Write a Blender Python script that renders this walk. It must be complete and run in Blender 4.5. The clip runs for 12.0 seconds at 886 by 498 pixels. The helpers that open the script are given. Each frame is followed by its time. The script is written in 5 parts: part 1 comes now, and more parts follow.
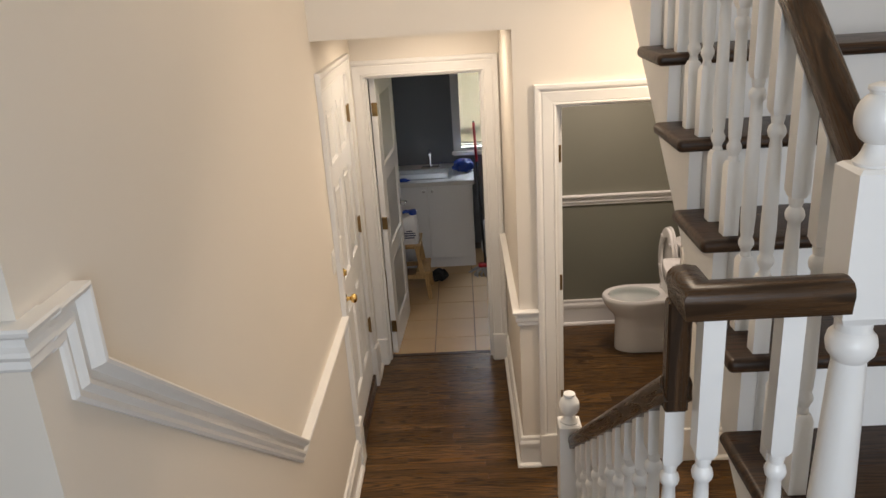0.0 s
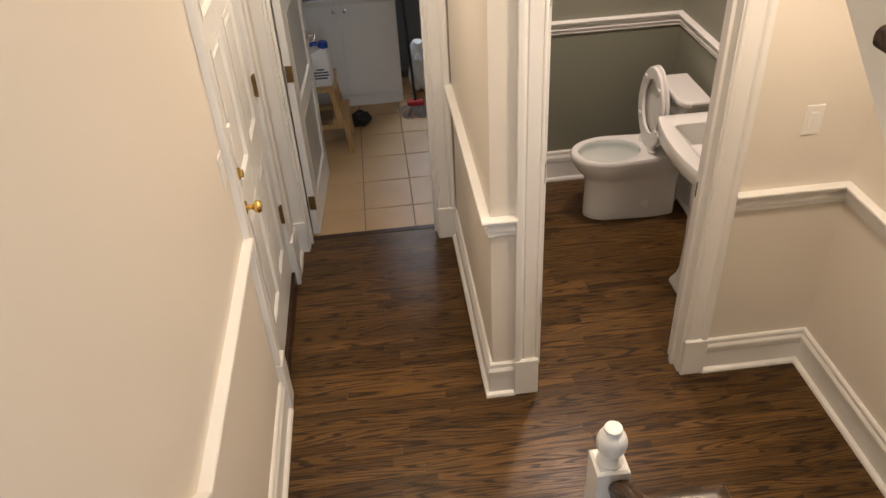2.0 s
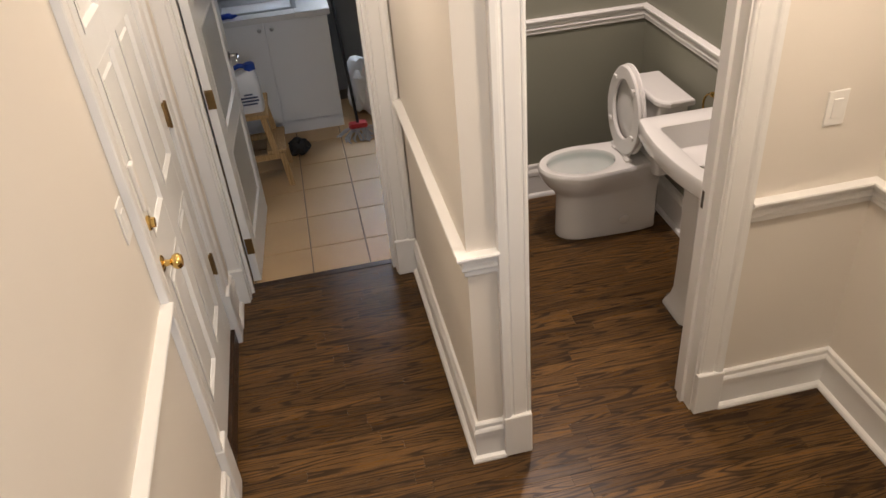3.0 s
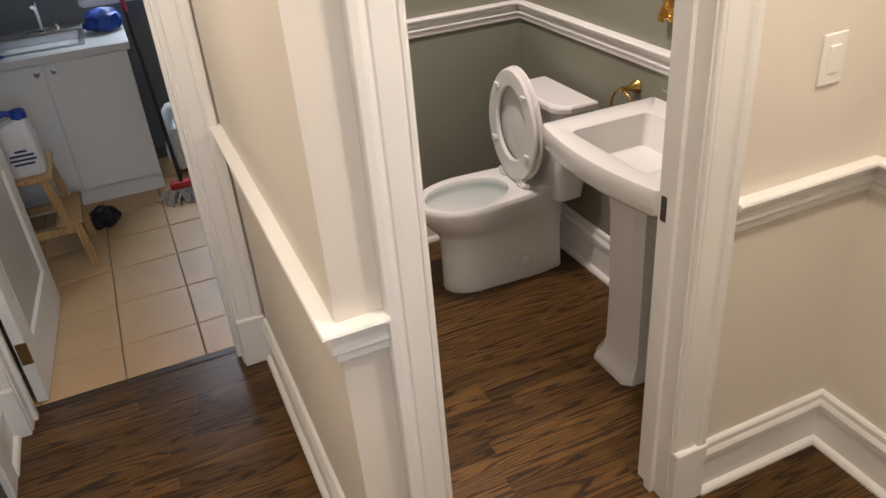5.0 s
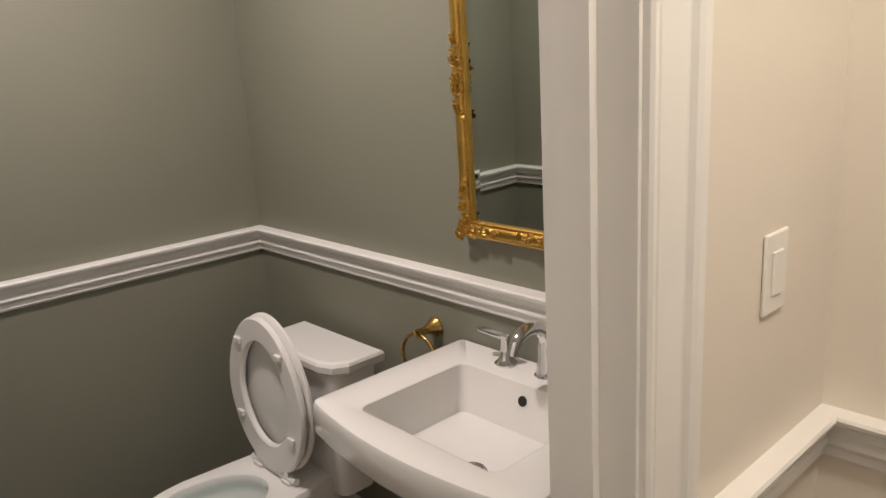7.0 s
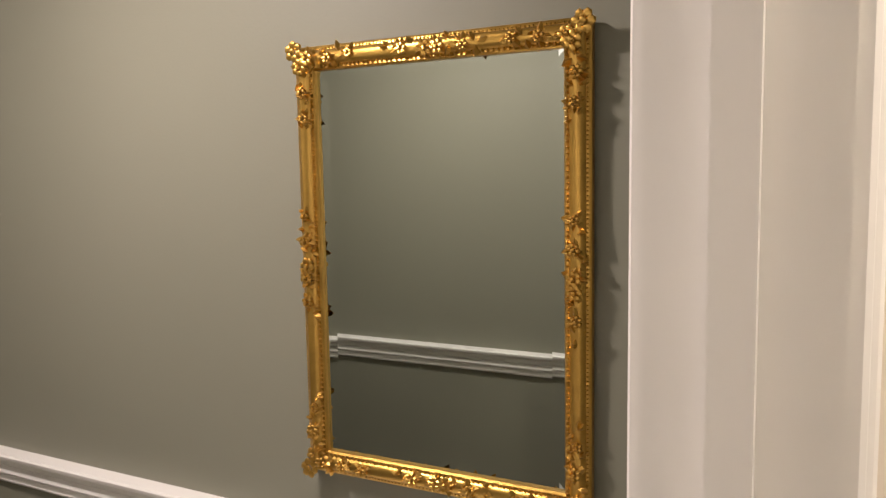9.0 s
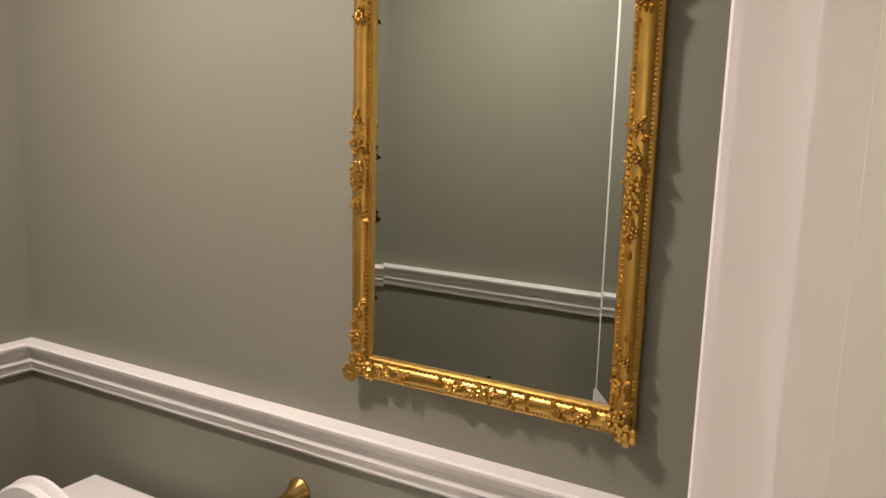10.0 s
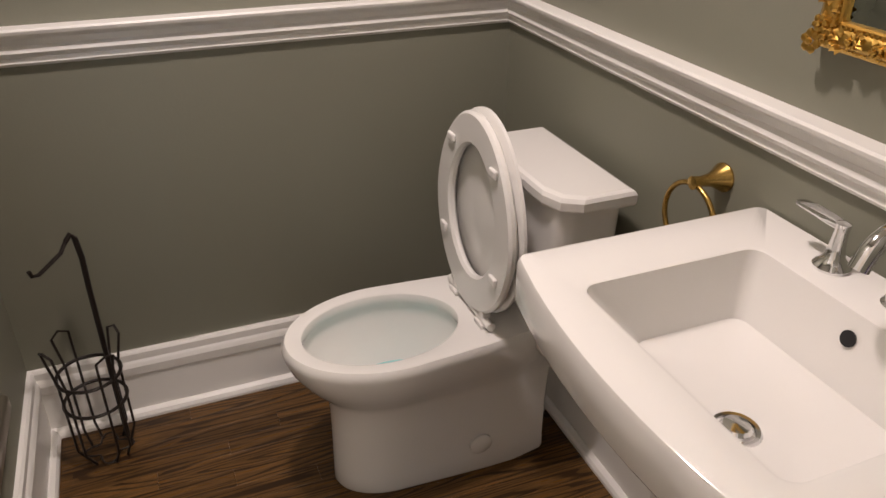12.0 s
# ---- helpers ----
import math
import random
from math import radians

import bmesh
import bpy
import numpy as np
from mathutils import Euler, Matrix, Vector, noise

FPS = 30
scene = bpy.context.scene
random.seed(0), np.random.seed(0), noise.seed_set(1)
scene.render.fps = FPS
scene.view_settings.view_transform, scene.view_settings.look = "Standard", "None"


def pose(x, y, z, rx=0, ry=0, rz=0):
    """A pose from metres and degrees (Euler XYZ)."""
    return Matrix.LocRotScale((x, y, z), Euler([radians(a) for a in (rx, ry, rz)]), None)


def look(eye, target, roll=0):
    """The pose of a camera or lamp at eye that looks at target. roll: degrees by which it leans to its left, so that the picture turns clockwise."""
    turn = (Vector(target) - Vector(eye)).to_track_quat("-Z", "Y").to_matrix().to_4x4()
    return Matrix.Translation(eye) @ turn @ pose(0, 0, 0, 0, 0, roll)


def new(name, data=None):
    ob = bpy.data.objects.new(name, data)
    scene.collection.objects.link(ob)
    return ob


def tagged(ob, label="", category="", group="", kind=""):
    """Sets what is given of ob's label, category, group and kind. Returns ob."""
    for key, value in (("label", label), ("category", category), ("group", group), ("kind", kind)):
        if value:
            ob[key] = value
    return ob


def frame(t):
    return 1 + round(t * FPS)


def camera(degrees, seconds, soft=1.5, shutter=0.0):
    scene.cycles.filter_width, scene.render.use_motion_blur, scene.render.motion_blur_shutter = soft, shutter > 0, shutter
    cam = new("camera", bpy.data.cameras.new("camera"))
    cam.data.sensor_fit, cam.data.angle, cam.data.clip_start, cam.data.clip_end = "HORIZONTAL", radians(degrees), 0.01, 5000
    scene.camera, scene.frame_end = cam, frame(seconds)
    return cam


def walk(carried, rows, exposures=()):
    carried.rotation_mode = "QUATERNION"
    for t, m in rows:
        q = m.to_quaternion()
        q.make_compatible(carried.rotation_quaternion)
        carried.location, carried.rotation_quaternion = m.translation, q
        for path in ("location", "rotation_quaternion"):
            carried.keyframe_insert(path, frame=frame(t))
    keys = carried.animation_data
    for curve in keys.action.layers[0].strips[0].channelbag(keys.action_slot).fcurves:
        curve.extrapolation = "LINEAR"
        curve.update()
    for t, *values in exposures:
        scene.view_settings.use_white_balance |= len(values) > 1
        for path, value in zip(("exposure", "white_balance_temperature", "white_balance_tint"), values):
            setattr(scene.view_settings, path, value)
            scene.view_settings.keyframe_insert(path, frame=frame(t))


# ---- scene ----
cam = camera(60.5, 12.0, shutter=0.0)
PATH = [
    (0, (0.106, -0.08, 2.63), (0.033, 1.802, 1.958), -3.7),
    (0.5, (0.057, 0.276, 2.604), (0.11, 2.101, 1.789), -2.8),
    (1, (0.01, 0.644, 2.586), (0.075, 2.362, 1.564), -2.1),
    (1.5, (-0.025, 0.931, 2.579), (0.173, 2.527, 1.391), -2.8),
    (2, (-0.021, 1.175, 2.585), (0.098, 2.79, 1.411), -3.5),
    (2.5, (-0.024, 1.365, 2.448), (0.18, 2.984, 1.291), -4.7),
    (2.7, (-0.037, 1.487, 2.403), (0.207, 3.108, 1.258), -4.6),
    (4.3, (0.052, 2.147, 2.014), (0.368, 3.769, 0.887), -7.8),
    (4.5, (0.083, 2.216, 1.976), (0.469, 3.809, 0.83), -6.7),
    (5, (0.101, 2.381, 1.81), (0.743, 3.985, 0.801), -4.9),
    (5.5, (0.188, 2.562, 1.727), (0.938, 4.197, 0.854), -4.2),
    (6, (0.267, 2.703, 1.669), (1.14, 4.376, 1.005), -4.4),
    (6.5, (0.341, 2.922, 1.541), (1.471, 4.466, 0.96), -4.0),
    (7, (0.521, 3.14, 1.582), (1.833, 4.563, 1.076), -3.4),
    (7.5, (0.62, 3.304, 1.6), (2.107, 4.566, 1.16), -2.8),
    (7.7, (0.609, 3.368, 1.617), (2.211, 4.531, 1.233), -2.7),
    (9.3, (0.701, 3.605, 1.671), (2.475, 4.508, 1.479), -0.9),
    (9.5, (0.702, 3.612, 1.669), (2.465, 4.533, 1.461), -0.5),
    (10, (0.692, 3.62, 1.597), (2.409, 4.595, 1.275), 1.8),
    (10.5, (0.681, 3.613, 1.532), (2.311, 4.647, 1.009), 3.2),
    (11, (0.68, 3.595, 1.471), (2.159, 4.739, 0.764), 3.2),
    (11.5, (0.8, 3.559, 1.464), (1.778, 5.057, 0.572), 0.2),
    (12, (0.848, 3.591, 1.434), (1.506, 5.198, 0.441), 0.5),
]
walk(cam, [(t, look(eye, target, roll)) for t, eye, target, roll in PATH], [(0.0, -0.55, 6950, 15), (1.0, -0.3, 7750, 16), (2.0, -0.28, 7200, 16), (5.0, -0.04, 6450, 14), (6.5, -0.36, 6350, 12), (8.0, -0.18, 6400, 13), (10.5, -0.03, 6550, 16), (12.0, -0.12, 6500, 16)])

# ---- light ----
world = bpy.data.worlds.new("world")
scene.world = world
world.use_nodes = True
wn = world.node_tree.nodes
sky = wn.new("ShaderNodeTexSky")
sky.sky_type, sky.sun_disc = "NISHITA", False
sky.sun_elevation, sky.sun_rotation = radians(38), radians(200)
world.node_tree.links.new(sky.outputs[0], wn["Background"].inputs[0])
wn["Background"].inputs[1].default_value = 0.12


def lamp(name, m, size_x, size_y, watts, rgb, spread=180):
    data = bpy.data.lights.new(name, "AREA")
    data.shape, data.size, data.size_y, data.energy, data.color = "RECTANGLE", size_x, size_y, watts, rgb
    data.spread = radians(spread)
    ob = new(name, data)
    ob.matrix_world = m
    return ob


WARM = (1.0, 0.87, 0.70)
DAY = (0.72, 0.86, 1.0)
lamp("corridor_ceiling_light", pose(-0.05, 4.25, 2.38), 0.3, 0.3, 12, WARM)
lamp("stair_ceiling_light", pose(0.4, 2.85, 4.4), 0.3, 0.3, 41, WARM)
lamp("hall_ceiling_light", pose(1.2, 2.95, 2.66), 0.16, 0.16, 25, WARM)
lamp("powder_ceiling_light", pose(1.08, 4.68, 2.37), 0.14, 0.14, 26, (1.0, 0.87, 0.79))
lamp("window_daylight", pose(0.55, -1.70, 2.65, 90, 0, 0), 1.3, 1.5, 75, DAY)
lamp("kitchen_daylight", pose(0.42, 7.60, 1.5, -90, 0, 0), 0.7, 0.9, 46, DAY)


# ---- materials ----
def material(name, rgb, rough=0.5, metal=0.0, var=0.06, scale=6.0, bump=0.0, bump_scale=80.0, coat=0.0, spec=0.5):
    """Painted or plain surface with broad mottling, a fine grain and a slight relief."""
    m = bpy.data.materials.new(name)
    m.use_nodes = True
    n, l = m.node_tree.nodes, m.node_tree.links
    p = n["Principled BSDF"]
    p.inputs["Roughness"].default_value, p.inputs["Metallic"].default_value = rough, metal
    p.inputs["Coat Weight"].default_value = coat
    p.inputs["Coat Roughness"].default_value = 0.06
    p.inputs["Specular IOR Level"].default_value = spec
    co = n.new("ShaderNodeTexCoord")
    big = n.new("ShaderNodeTexNoise")
    big.inputs["Scale"].default_value, big.inputs["Detail"].default_value = scale, 4
    l.new(co.outputs["Object"], big.inputs["Vector"])
    mix = n.new("ShaderNodeMix")
    mix.data_type = "RGBA"
    mix.inputs["A"].default_value = (*[c * (1 - var) for c in rgb], 1)
    mix.inputs["B"].default_value = (*[min(1, c * (1 + var)) for c in rgb], 1)
    l.new(big.outputs["Fac"], mix.inputs["Factor"])
    l.new(mix.outputs["Result"], p.inputs["Base Color"])
    if bump:
        fine = n.new("ShaderNodeTexNoise")
        fine.inputs["Scale"].default_value, fine.inputs["Detail"].default_value = bump_scale, 3
        l.new(co.outputs["Object"], fine.inputs["Vector"])
        b = n.new("ShaderNodeBump")
        b.inputs["Strength"].default_value, b.inputs["Distance"].default_value = bump, 0.002
        l.new(fine.outputs["Fac"], b.inputs["Height"])
        l.new(b.outputs["Normal"], p.inputs["Normal"])
        rr = n.new("ShaderNodeMapRange")
        rr.inputs["To Min"].default_value, rr.inputs["To Max"].default_value = rough * 0.85, min(1, rough * 1.15)
        l.new(big.outputs["Fac"], rr.inputs["Value"])
        l.new(rr.outputs["Result"], p.inputs["Roughness"])
    return m


def oak(name, dark, light, rough, along, per_piece, slope=0.0):
    """Stained oak: pores and cathedral figure stretched along one axis, tone varied from piece to piece."""
    m = bpy.data.materials.new(name)
    m.use_nodes = True
    n, l = m.node_tree.nodes, m.node_tree.links
    p = n["Principled BSDF"]
    p.inputs["Specular IOR Level"].default_value = 0.3
    co, info = n.new("ShaderNodeTexCoord"), n.new("ShaderNodeObjectInfo")
    shift = n.new("ShaderNodeVectorMath")
    shift.operation = "MULTIPLY_ADD"
    comb = n.new("ShaderNodeCombineXYZ")
    for k in range(3):
        l.new(info.outputs["Random"], comb.inputs[k])
    l.new(comb.outputs[0], shift.inputs[0])
    shift.inputs[1].default_value = (37, 53, 71) if per_piece else (0, 0, 0)
    turn = n.new("ShaderNodeMapping")
    turn.inputs["Rotation"].default_value = (slope, 0, 0)
    l.new(co.outputs["Object"], turn.inputs["Vector"])
    l.new(turn.outputs[0], shift.inputs[2])
    stretch = n.new("ShaderNodeMapping")
    sc = [17.0, 17.0, 17.0]
    sc[along] = 1.1
    stretch.inputs["Scale"].default_value = sc
    l.new(shift.outputs[0], stretch.inputs["Vector"])
    wob = n.new("ShaderNodeTexNoise")
    wob.inputs["Scale"].default_value, wob.inputs["Detail"].default_value = 1.0, 1.2
    l.new(stretch.outputs[0], wob.inputs["Vector"])
    ring = n.new("ShaderNodeMath")
    ring.operation = "MULTIPLY"
    ring.inputs[1].default_value = 12.0
    l.new(wob.outputs["Fac"], ring.inputs[0])
    tri = n.new("ShaderNodeMath")
    tri.operation = "FRACT"
    l.new(ring.outputs[0], tri.inputs[0])
    figure = n.new("ShaderNodeValToRGB")
    figure.color_ramp.elements[0].position, figure.color_ramp.elements[0].color = 0.0, (0.12, 0.12, 0.12, 1)
    figure.color_ramp.elements[1].position, figure.color_ramp.elements[1].color = 0.42, (0.95, 0.95, 0.95, 1)
    e = figure.color_ramp.elements.new(1.0)
    e.color = (0.5, 0.5, 0.5, 1)
    e = figure.color_ramp.elements.new(0.2)
    e.color = (0.16, 0.16, 0.16, 1)
    l.new(tri.outputs[0], figure.inputs[0])
    pores = n.new("ShaderNodeTexNoise")
    ps = n.new("ShaderNodeMapping")
    sp = [330.0, 330.0, 330.0]
    sp[along] = 14.0
    ps.inputs["Scale"].default_value = sp
    l.new(shift.outputs[0], ps.inputs["Vector"])
    l.new(ps.outputs[0], pores.inputs["Vector"])
    pores.inputs["Scale"].default_value, pores.inputs["Detail"].default_value = 1.0, 2
    mul = n.new("ShaderNodeMath")
    mul.operation = "MULTIPLY"
    pr = n.new("ShaderNodeMapRange")
    pr.inputs["From Min"].default_value, pr.inputs["From Max"].default_value = 0.35, 0.6
    pr.inputs["To Min"].default_value = 0.45
    l.new(pores.outputs["Fac"], pr.inputs["Value"])
    l.new(pr.outputs[0], mul.inputs[0])
    l.new(figure.outputs[0], mul.inputs[1])
    tone = n.new("ShaderNodeMapRange")
    tone.inputs["To Min"].default_value, tone.inputs["To Max"].default_value = (0.5, 1.2) if per_piece else (1.0, 1.0)
    l.new(info.outputs["Random"], tone.inputs["Value"])
    mul2 = n.new("ShaderNodeMath")
    mul2.operation = "MULTIPLY"
    l.new(mul.outputs[0], mul2.inputs[0])
    l.new(tone.outputs[0], mul2.inputs[1])
    mix = n.new("ShaderNodeMix")
    mix.data_type = "RGBA"
    mix.inputs["A"].default_value, mix.inputs["B"].default_value = (*dark, 1), (*light, 1)
    l.new(mul2.outputs[0], mix.inputs["Factor"])
    l.new(mix.outputs["Result"], p.inputs["Base Color"])
    rr = n.new("ShaderNodeMapRange")
    rr.inputs["To Min"].default_value, rr.inputs["To Max"].default_value = rough * 1.3, rough * 0.85
    l.new(mul.outputs[0], rr.inputs["Value"])
    l.new(rr.outputs[0], p.inputs["Roughness"])
    b = n.new("ShaderNodeBump")
    b.inputs["Strength"].default_value, b.inputs["Distance"].default_value = 0.25, 0.0008
    l.new(mul.outputs[0], b.inputs["Height"])
    l.new(b.outputs["Normal"], p.inputs["Normal"])
    return m


def glass(name, rgb, rough=0.0, ior=1.45):
    m = material(name, rgb, rough, var=0.0)
    m.node_tree.nodes["Principled BSDF"].inputs["Transmission Weight"].default_value = 1.0
    m.node_tree.nodes["Principled BSDF"].inputs["IOR"].default_value = ior
    return m


CREAM = material("cream_wall_paint", (0.745, 0.69, 0.615), 0.62, var=0.025, scale=2.5, bump=0.12, bump_scale=160)
CEIL = material("ceiling_paint", (0.82, 0.79, 0.72), 0.8, var=0.02, scale=2, bump=0.1)
TRIM = material("white_trim_paint", (0.80, 0.785, 0.76), 0.33, var=0.03, scale=9, bump=0.06, bump_scale=60)
OLIVE = material("olive_grey_paint", (0.208, 0.206, 0.160), 0.55, var=0.03, scale=3, bump=0.12, bump_scale=160)
GREYWALL = material("kitchen_grey_paint", (0.20, 0.205, 0.21), 0.6, var=0.04, scale=3)
FLOOR_OAK = oak("dark_stained_oak_strip", (0.014, 0.006, 0.002), (0.205, 0.106, 0.034), 0.29, 0, True)
TREAD_OAK = oak("dark_stained_oak_tread", (0.014, 0.007, 0.004), (0.075, 0.038, 0.019), 0.3, 0, False)
RAIL_OAK = oak("dark_stained_oak_rail", (0.020, 0.011, 0.006), (0.085, 0.045, 0.022), 0.26, 2, False)
RAIL_OAK_DOWN = oak("dark_stained_oak_rail_down", (0.022, 0.012, 0.006), (0.085, 0.045, 0.022), 0.26, 1, False, radians(37.5))
RAIL_OAK_UP = oak("dark_stained_oak_rail_up", (0.022, 0.012, 0.006), (0.085, 0.045, 0.022), 0.26, 1, False, radians(-39.9))
RAIL_OAK_X = oak("dark_stained_oak_rail_x", (0.022, 0.012, 0.006), (0.085, 0.045, 0.022), 0.26, 0, False)
RAW_OAK = oak("unstained_oak", (0.16, 0.075, 0.03), (0.30, 0.16, 0.075), 0.5, 2, False)
SCREW = material("dark_screw_steel", (0.06, 0.05, 0.045), 0.4, 0.8)
# near-black: the shadow down in the joints is put into the colour
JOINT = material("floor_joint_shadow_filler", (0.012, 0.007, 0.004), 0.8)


# ---- mesh helpers ----
def part(name, bm, mat, parent=None, label="", smooth=False):
    me = bpy.data.meshes.new(name)
    bmesh.ops.recalc_face_normals(bm, faces=bm.faces)
    bm.to_mesh(me)
    bm.free()
    me.materials.append(mat)
    if smooth:
        for f in me.polygons:
            f.use_smooth = True
        me.set_sharp_from_angle(angle=radians(38))
    ob = new(name, me)
    if parent:
        ob.parent = parent
    if label:
        ob["label"] = label
    return ob


def thing(name, x, y, z, label, category, group="", kind=""):
    ob = new(name)
    ob.location = (x, y, z)
    bpy.context.view_layer.update()
    return tagged(ob, label, category, group, kind)


def under(ob, parent):
    """Parents ob, built in world coordinates, to a thing that stands elsewhere."""
    ob.parent = parent
    ob.matrix_parent_inverse = Matrix.Translation(parent.location).inverted()
    return ob


def box(bm, x0, y0, z0, x1, y1, z1, bevel=0.0, seg=1):
    made = bmesh.ops.create_cube(bm, size=1)["verts"]
    for v in made:
        v.co = Vector(((x0 + x1) / 2 + v.co.x * (x1 - x0), (y0 + y1) / 2 + v.co.y * (y1 - y0), (z0 + z1) / 2 + v.co.z * (z1 - z0)))
    if bevel:
        edges = list({e for v in made for e in v.link_edges})
        bmesh.ops.bevel(bm, geom=edges, offset=bevel, segments=seg, affect="EDGES", profile=0.5)
    return bm


def B(*a, **k):
    return box(bmesh.new(), *a, **k)


def sweep(bm, path, normal, profile, closed=False):
    """Sweeps a closed profile of (u, v) along a flat path with mitred corners: u lies in the path's plane, v along its normal."""
    P, N = [Vector(p) for p in path], Vector(normal).normalized()
    rings, count = [], len(P)
    for i, p in enumerate(P):
        a = (p - P[i - 1]).normalized() if (i or closed) else None
        b = (P[(i + 1) % count] - p).normalized() if (i < count - 1 or closed) else None
        sa, sb = (N.cross(a) if a else None), (N.cross(b) if b else None)
        if sa and sb:
            m = (sa + sb).normalized()
            m = m / max(0.2, m.dot(sa))
        else:
            m = sa or sb
        rings.append([bm.verts.new(p + m * u + N * v) for u, v in profile])
    k = len(profile)
    for i in range(count if closed else count - 1):
        r, s = rings[i], rings[(i + 1) % count]
        for j in range(k):
            bm.faces.new((r[j], r[(j + 1) % k], s[(j + 1) % k], s[j]))
    if not closed:
        bm.faces.new(rings[0]), bm.faces.new(rings[-1])
    return bm


def lathe(bm, profile, cx=0.0, cy=0.0, n=20):
    """Turns (radius, z) pairs round a vertical axis."""
    rings = []
    for r, z in profile:
        rings.append([bm.verts.new((cx + r * math.cos(2 * math.pi * k / n), cy + r * math.sin(2 * math.pi * k / n), z)) for k in range(n)])
    for r, s in zip(rings, rings[1:]):
        for k in range(n):
            bm.faces.new((r[k], r[(k + 1) % n], s[(k + 1) % n], s[k]))
    bm.faces.new(rings[0]), bm.faces.new(rings[-1])
    return bm


def tube(bm, points, radius, n=8, closed=False):
    """A round bar along points; radius may be one number or one a point."""
    P = [Vector(p) for p in points]
    rad = radius if isinstance(radius, (list, tuple)) else [radius] * len(P)
    rings, up = [], None
    for i, p in enumerate(P):
        a = P[(i + 1) % len(P)] if (closed or i < len(P) - 1) else p
        c = P[i - 1] if (closed or i) else p
        t = (a - c).normalized()
        if up is None:
            up = t.orthogonal().normalized()
        up = (up - t * up.dot(t)).normalized()
        side = t.cross(up)
        rings.append([bm.verts.new(p + (up * math.cos(2 * math.pi * k / n) + side * math.sin(2 * math.pi * k / n)) * rad[i]) for k in range(n)])
    pairs = list(zip(rings, rings[1:])) + ([(rings[-1], rings[0])] if closed else [])
    for r, s in pairs:
        for k in range(n):
            bm.faces.new((r[k], r[(k + 1) % n], s[(k + 1) % n], s[k]))
    if not closed:
        bm.faces.new(rings[0]), bm.faces.new(rings[-1])
    return bm


def loft(bm, rings, cap_start=True, cap_end=True):
    made = [[bm.verts.new(p) for p in r] for r in rings]
    for r, s in zip(made, made[1:]):
        for k in range(len(r)):
            bm.faces.new((r[k], r[(k + 1) % len(r)], s[(k + 1) % len(r)], s[k]))
    if cap_start:
        bm.faces.new(made[0])
    if cap_end:
        bm.faces.new(made[-1])
    return bm


def blob(bm, c, rx, ry, rz, sub=1):
    m = Matrix.Translation(c) @ Matrix.Diagonal((rx, ry, rz, 1))
    bmesh.ops.create_icosphere(bm, subdivisions=sub, radius=1, matrix=m)
    return bm


def structure(name, bm, mat, label, category):
    return tagged(part(name, bm, mat), label, category, kind="structure")


# ---- plan ----
XW, XE = -0.60, 1.785            # stair hall, west and east walls
XN, XP = 0.345, 0.45             # nib between corridor and powder room
YF, YP = 3.58, 3.70              # front wall of the powder room, both faces
YK, YKB = 4.87, 5.00             # wall to the kitchen
PX, PY = 1.762, 5.378            # powder room, east and north faces
LAND, EDGE, RISE, RUN = 1.235, 1.05, 0.1764, 0.21
UN, UZ, UR, UG = 0.925, 1.428, 0.1931, 0.2318  # upper flight: first nosing, its height, rise, going
YC = 0.975                       # landing corner of the west wall
TOP, CC = 4.6, 2.385             # high ceiling, low ceiling
DX0, DX1, DH = 0.55, 1.208, 2.018  # powder doorway
KX0, KX1, KH = -0.525, 0.228, 2.055  # kitchen doorway
LY0, LY1, LH, SILL = 3.718, 4.532, 2.125, 0.095  # side door in the west wall, over a raised sill

# walls
w = bmesh.new()
box(w, XW - 0.14, YC, -0.02, XW, LY0 - 0.02, TOP)
box(w, XW - 0.14, LY0 - 0.02, LH + 0.02, XW, LY1 + 0.02, TOP)
box(w, XW - 0.14, LY1 + 0.02, -0.02, XW, YKB, TOP)
structure("wall_west", w, CREAM, "smooth cream-painted plaster wall beside the stairs", "wall")
w = bmesh.new()
box(w, -2.6, YC, LAND - 0.3, XW - 0.14, YC + 0.14, TOP)
structure("wall_landing_north", w, CREAM, "cream-painted wall of the upper landing", "wall")
structure("wall_landing_west", B(-2.72, -1.8, LAND - 0.3, -2.6, 1.2, TOP), CREAM, "cream-painted wall closing the landing", "wall")
w = bmesh.new()
box(w, -2.6, -1.8, LAND - 0.3, -0.15, -1.68, TOP), box(w, 1.25, -1.8, LAND - 0.3, XE, -1.68, TOP)
box(w, -0.15, -1.8, LAND - 0.3, 1.25, -1.68, LAND + 0.55), box(w, -0.15, -1.8, LAND + 2.2, 1.25, -1.68, TOP)
structure("wall_south", w, CREAM, "cream-painted wall with a window behind the landing", "wall")
structure("wall_east", B(XE, -1.8, -2.0, XE + 0.12, YF, TOP), CREAM, "cream-painted wall under the upper stairs", "wall")
w = bmesh.new()
box(w, XN, YF, -0.02, DX0 - 0.02, YP, TOP)
box(w, DX0 - 0.02, YF, DH + 0.02, DX1 + 0.02, YP, TOP)
box(w, DX1 + 0.02, YF, -0.02, XE + 0.12, YP, TOP)
box(w, XW, YF, CC, XN, YP, TOP)
structure("wall_powder_front", w, CREAM, "cream-painted wall with the powder room doorway", "wall")
structure("wall_corridor_east", B(XN, YP, -0.02, XP - 0.004, YK, CC + 0.1), CREAM, "cream-painted corridor side of the partition", "wall")
w = bmesh.new()
box(w, XP - 0.004, YP + 0.004, -0.02, XP, PY, CC + 0.1)
structure("wall_powder_west", w, OLIVE, "olive-grey painted powder room wall", "wall")
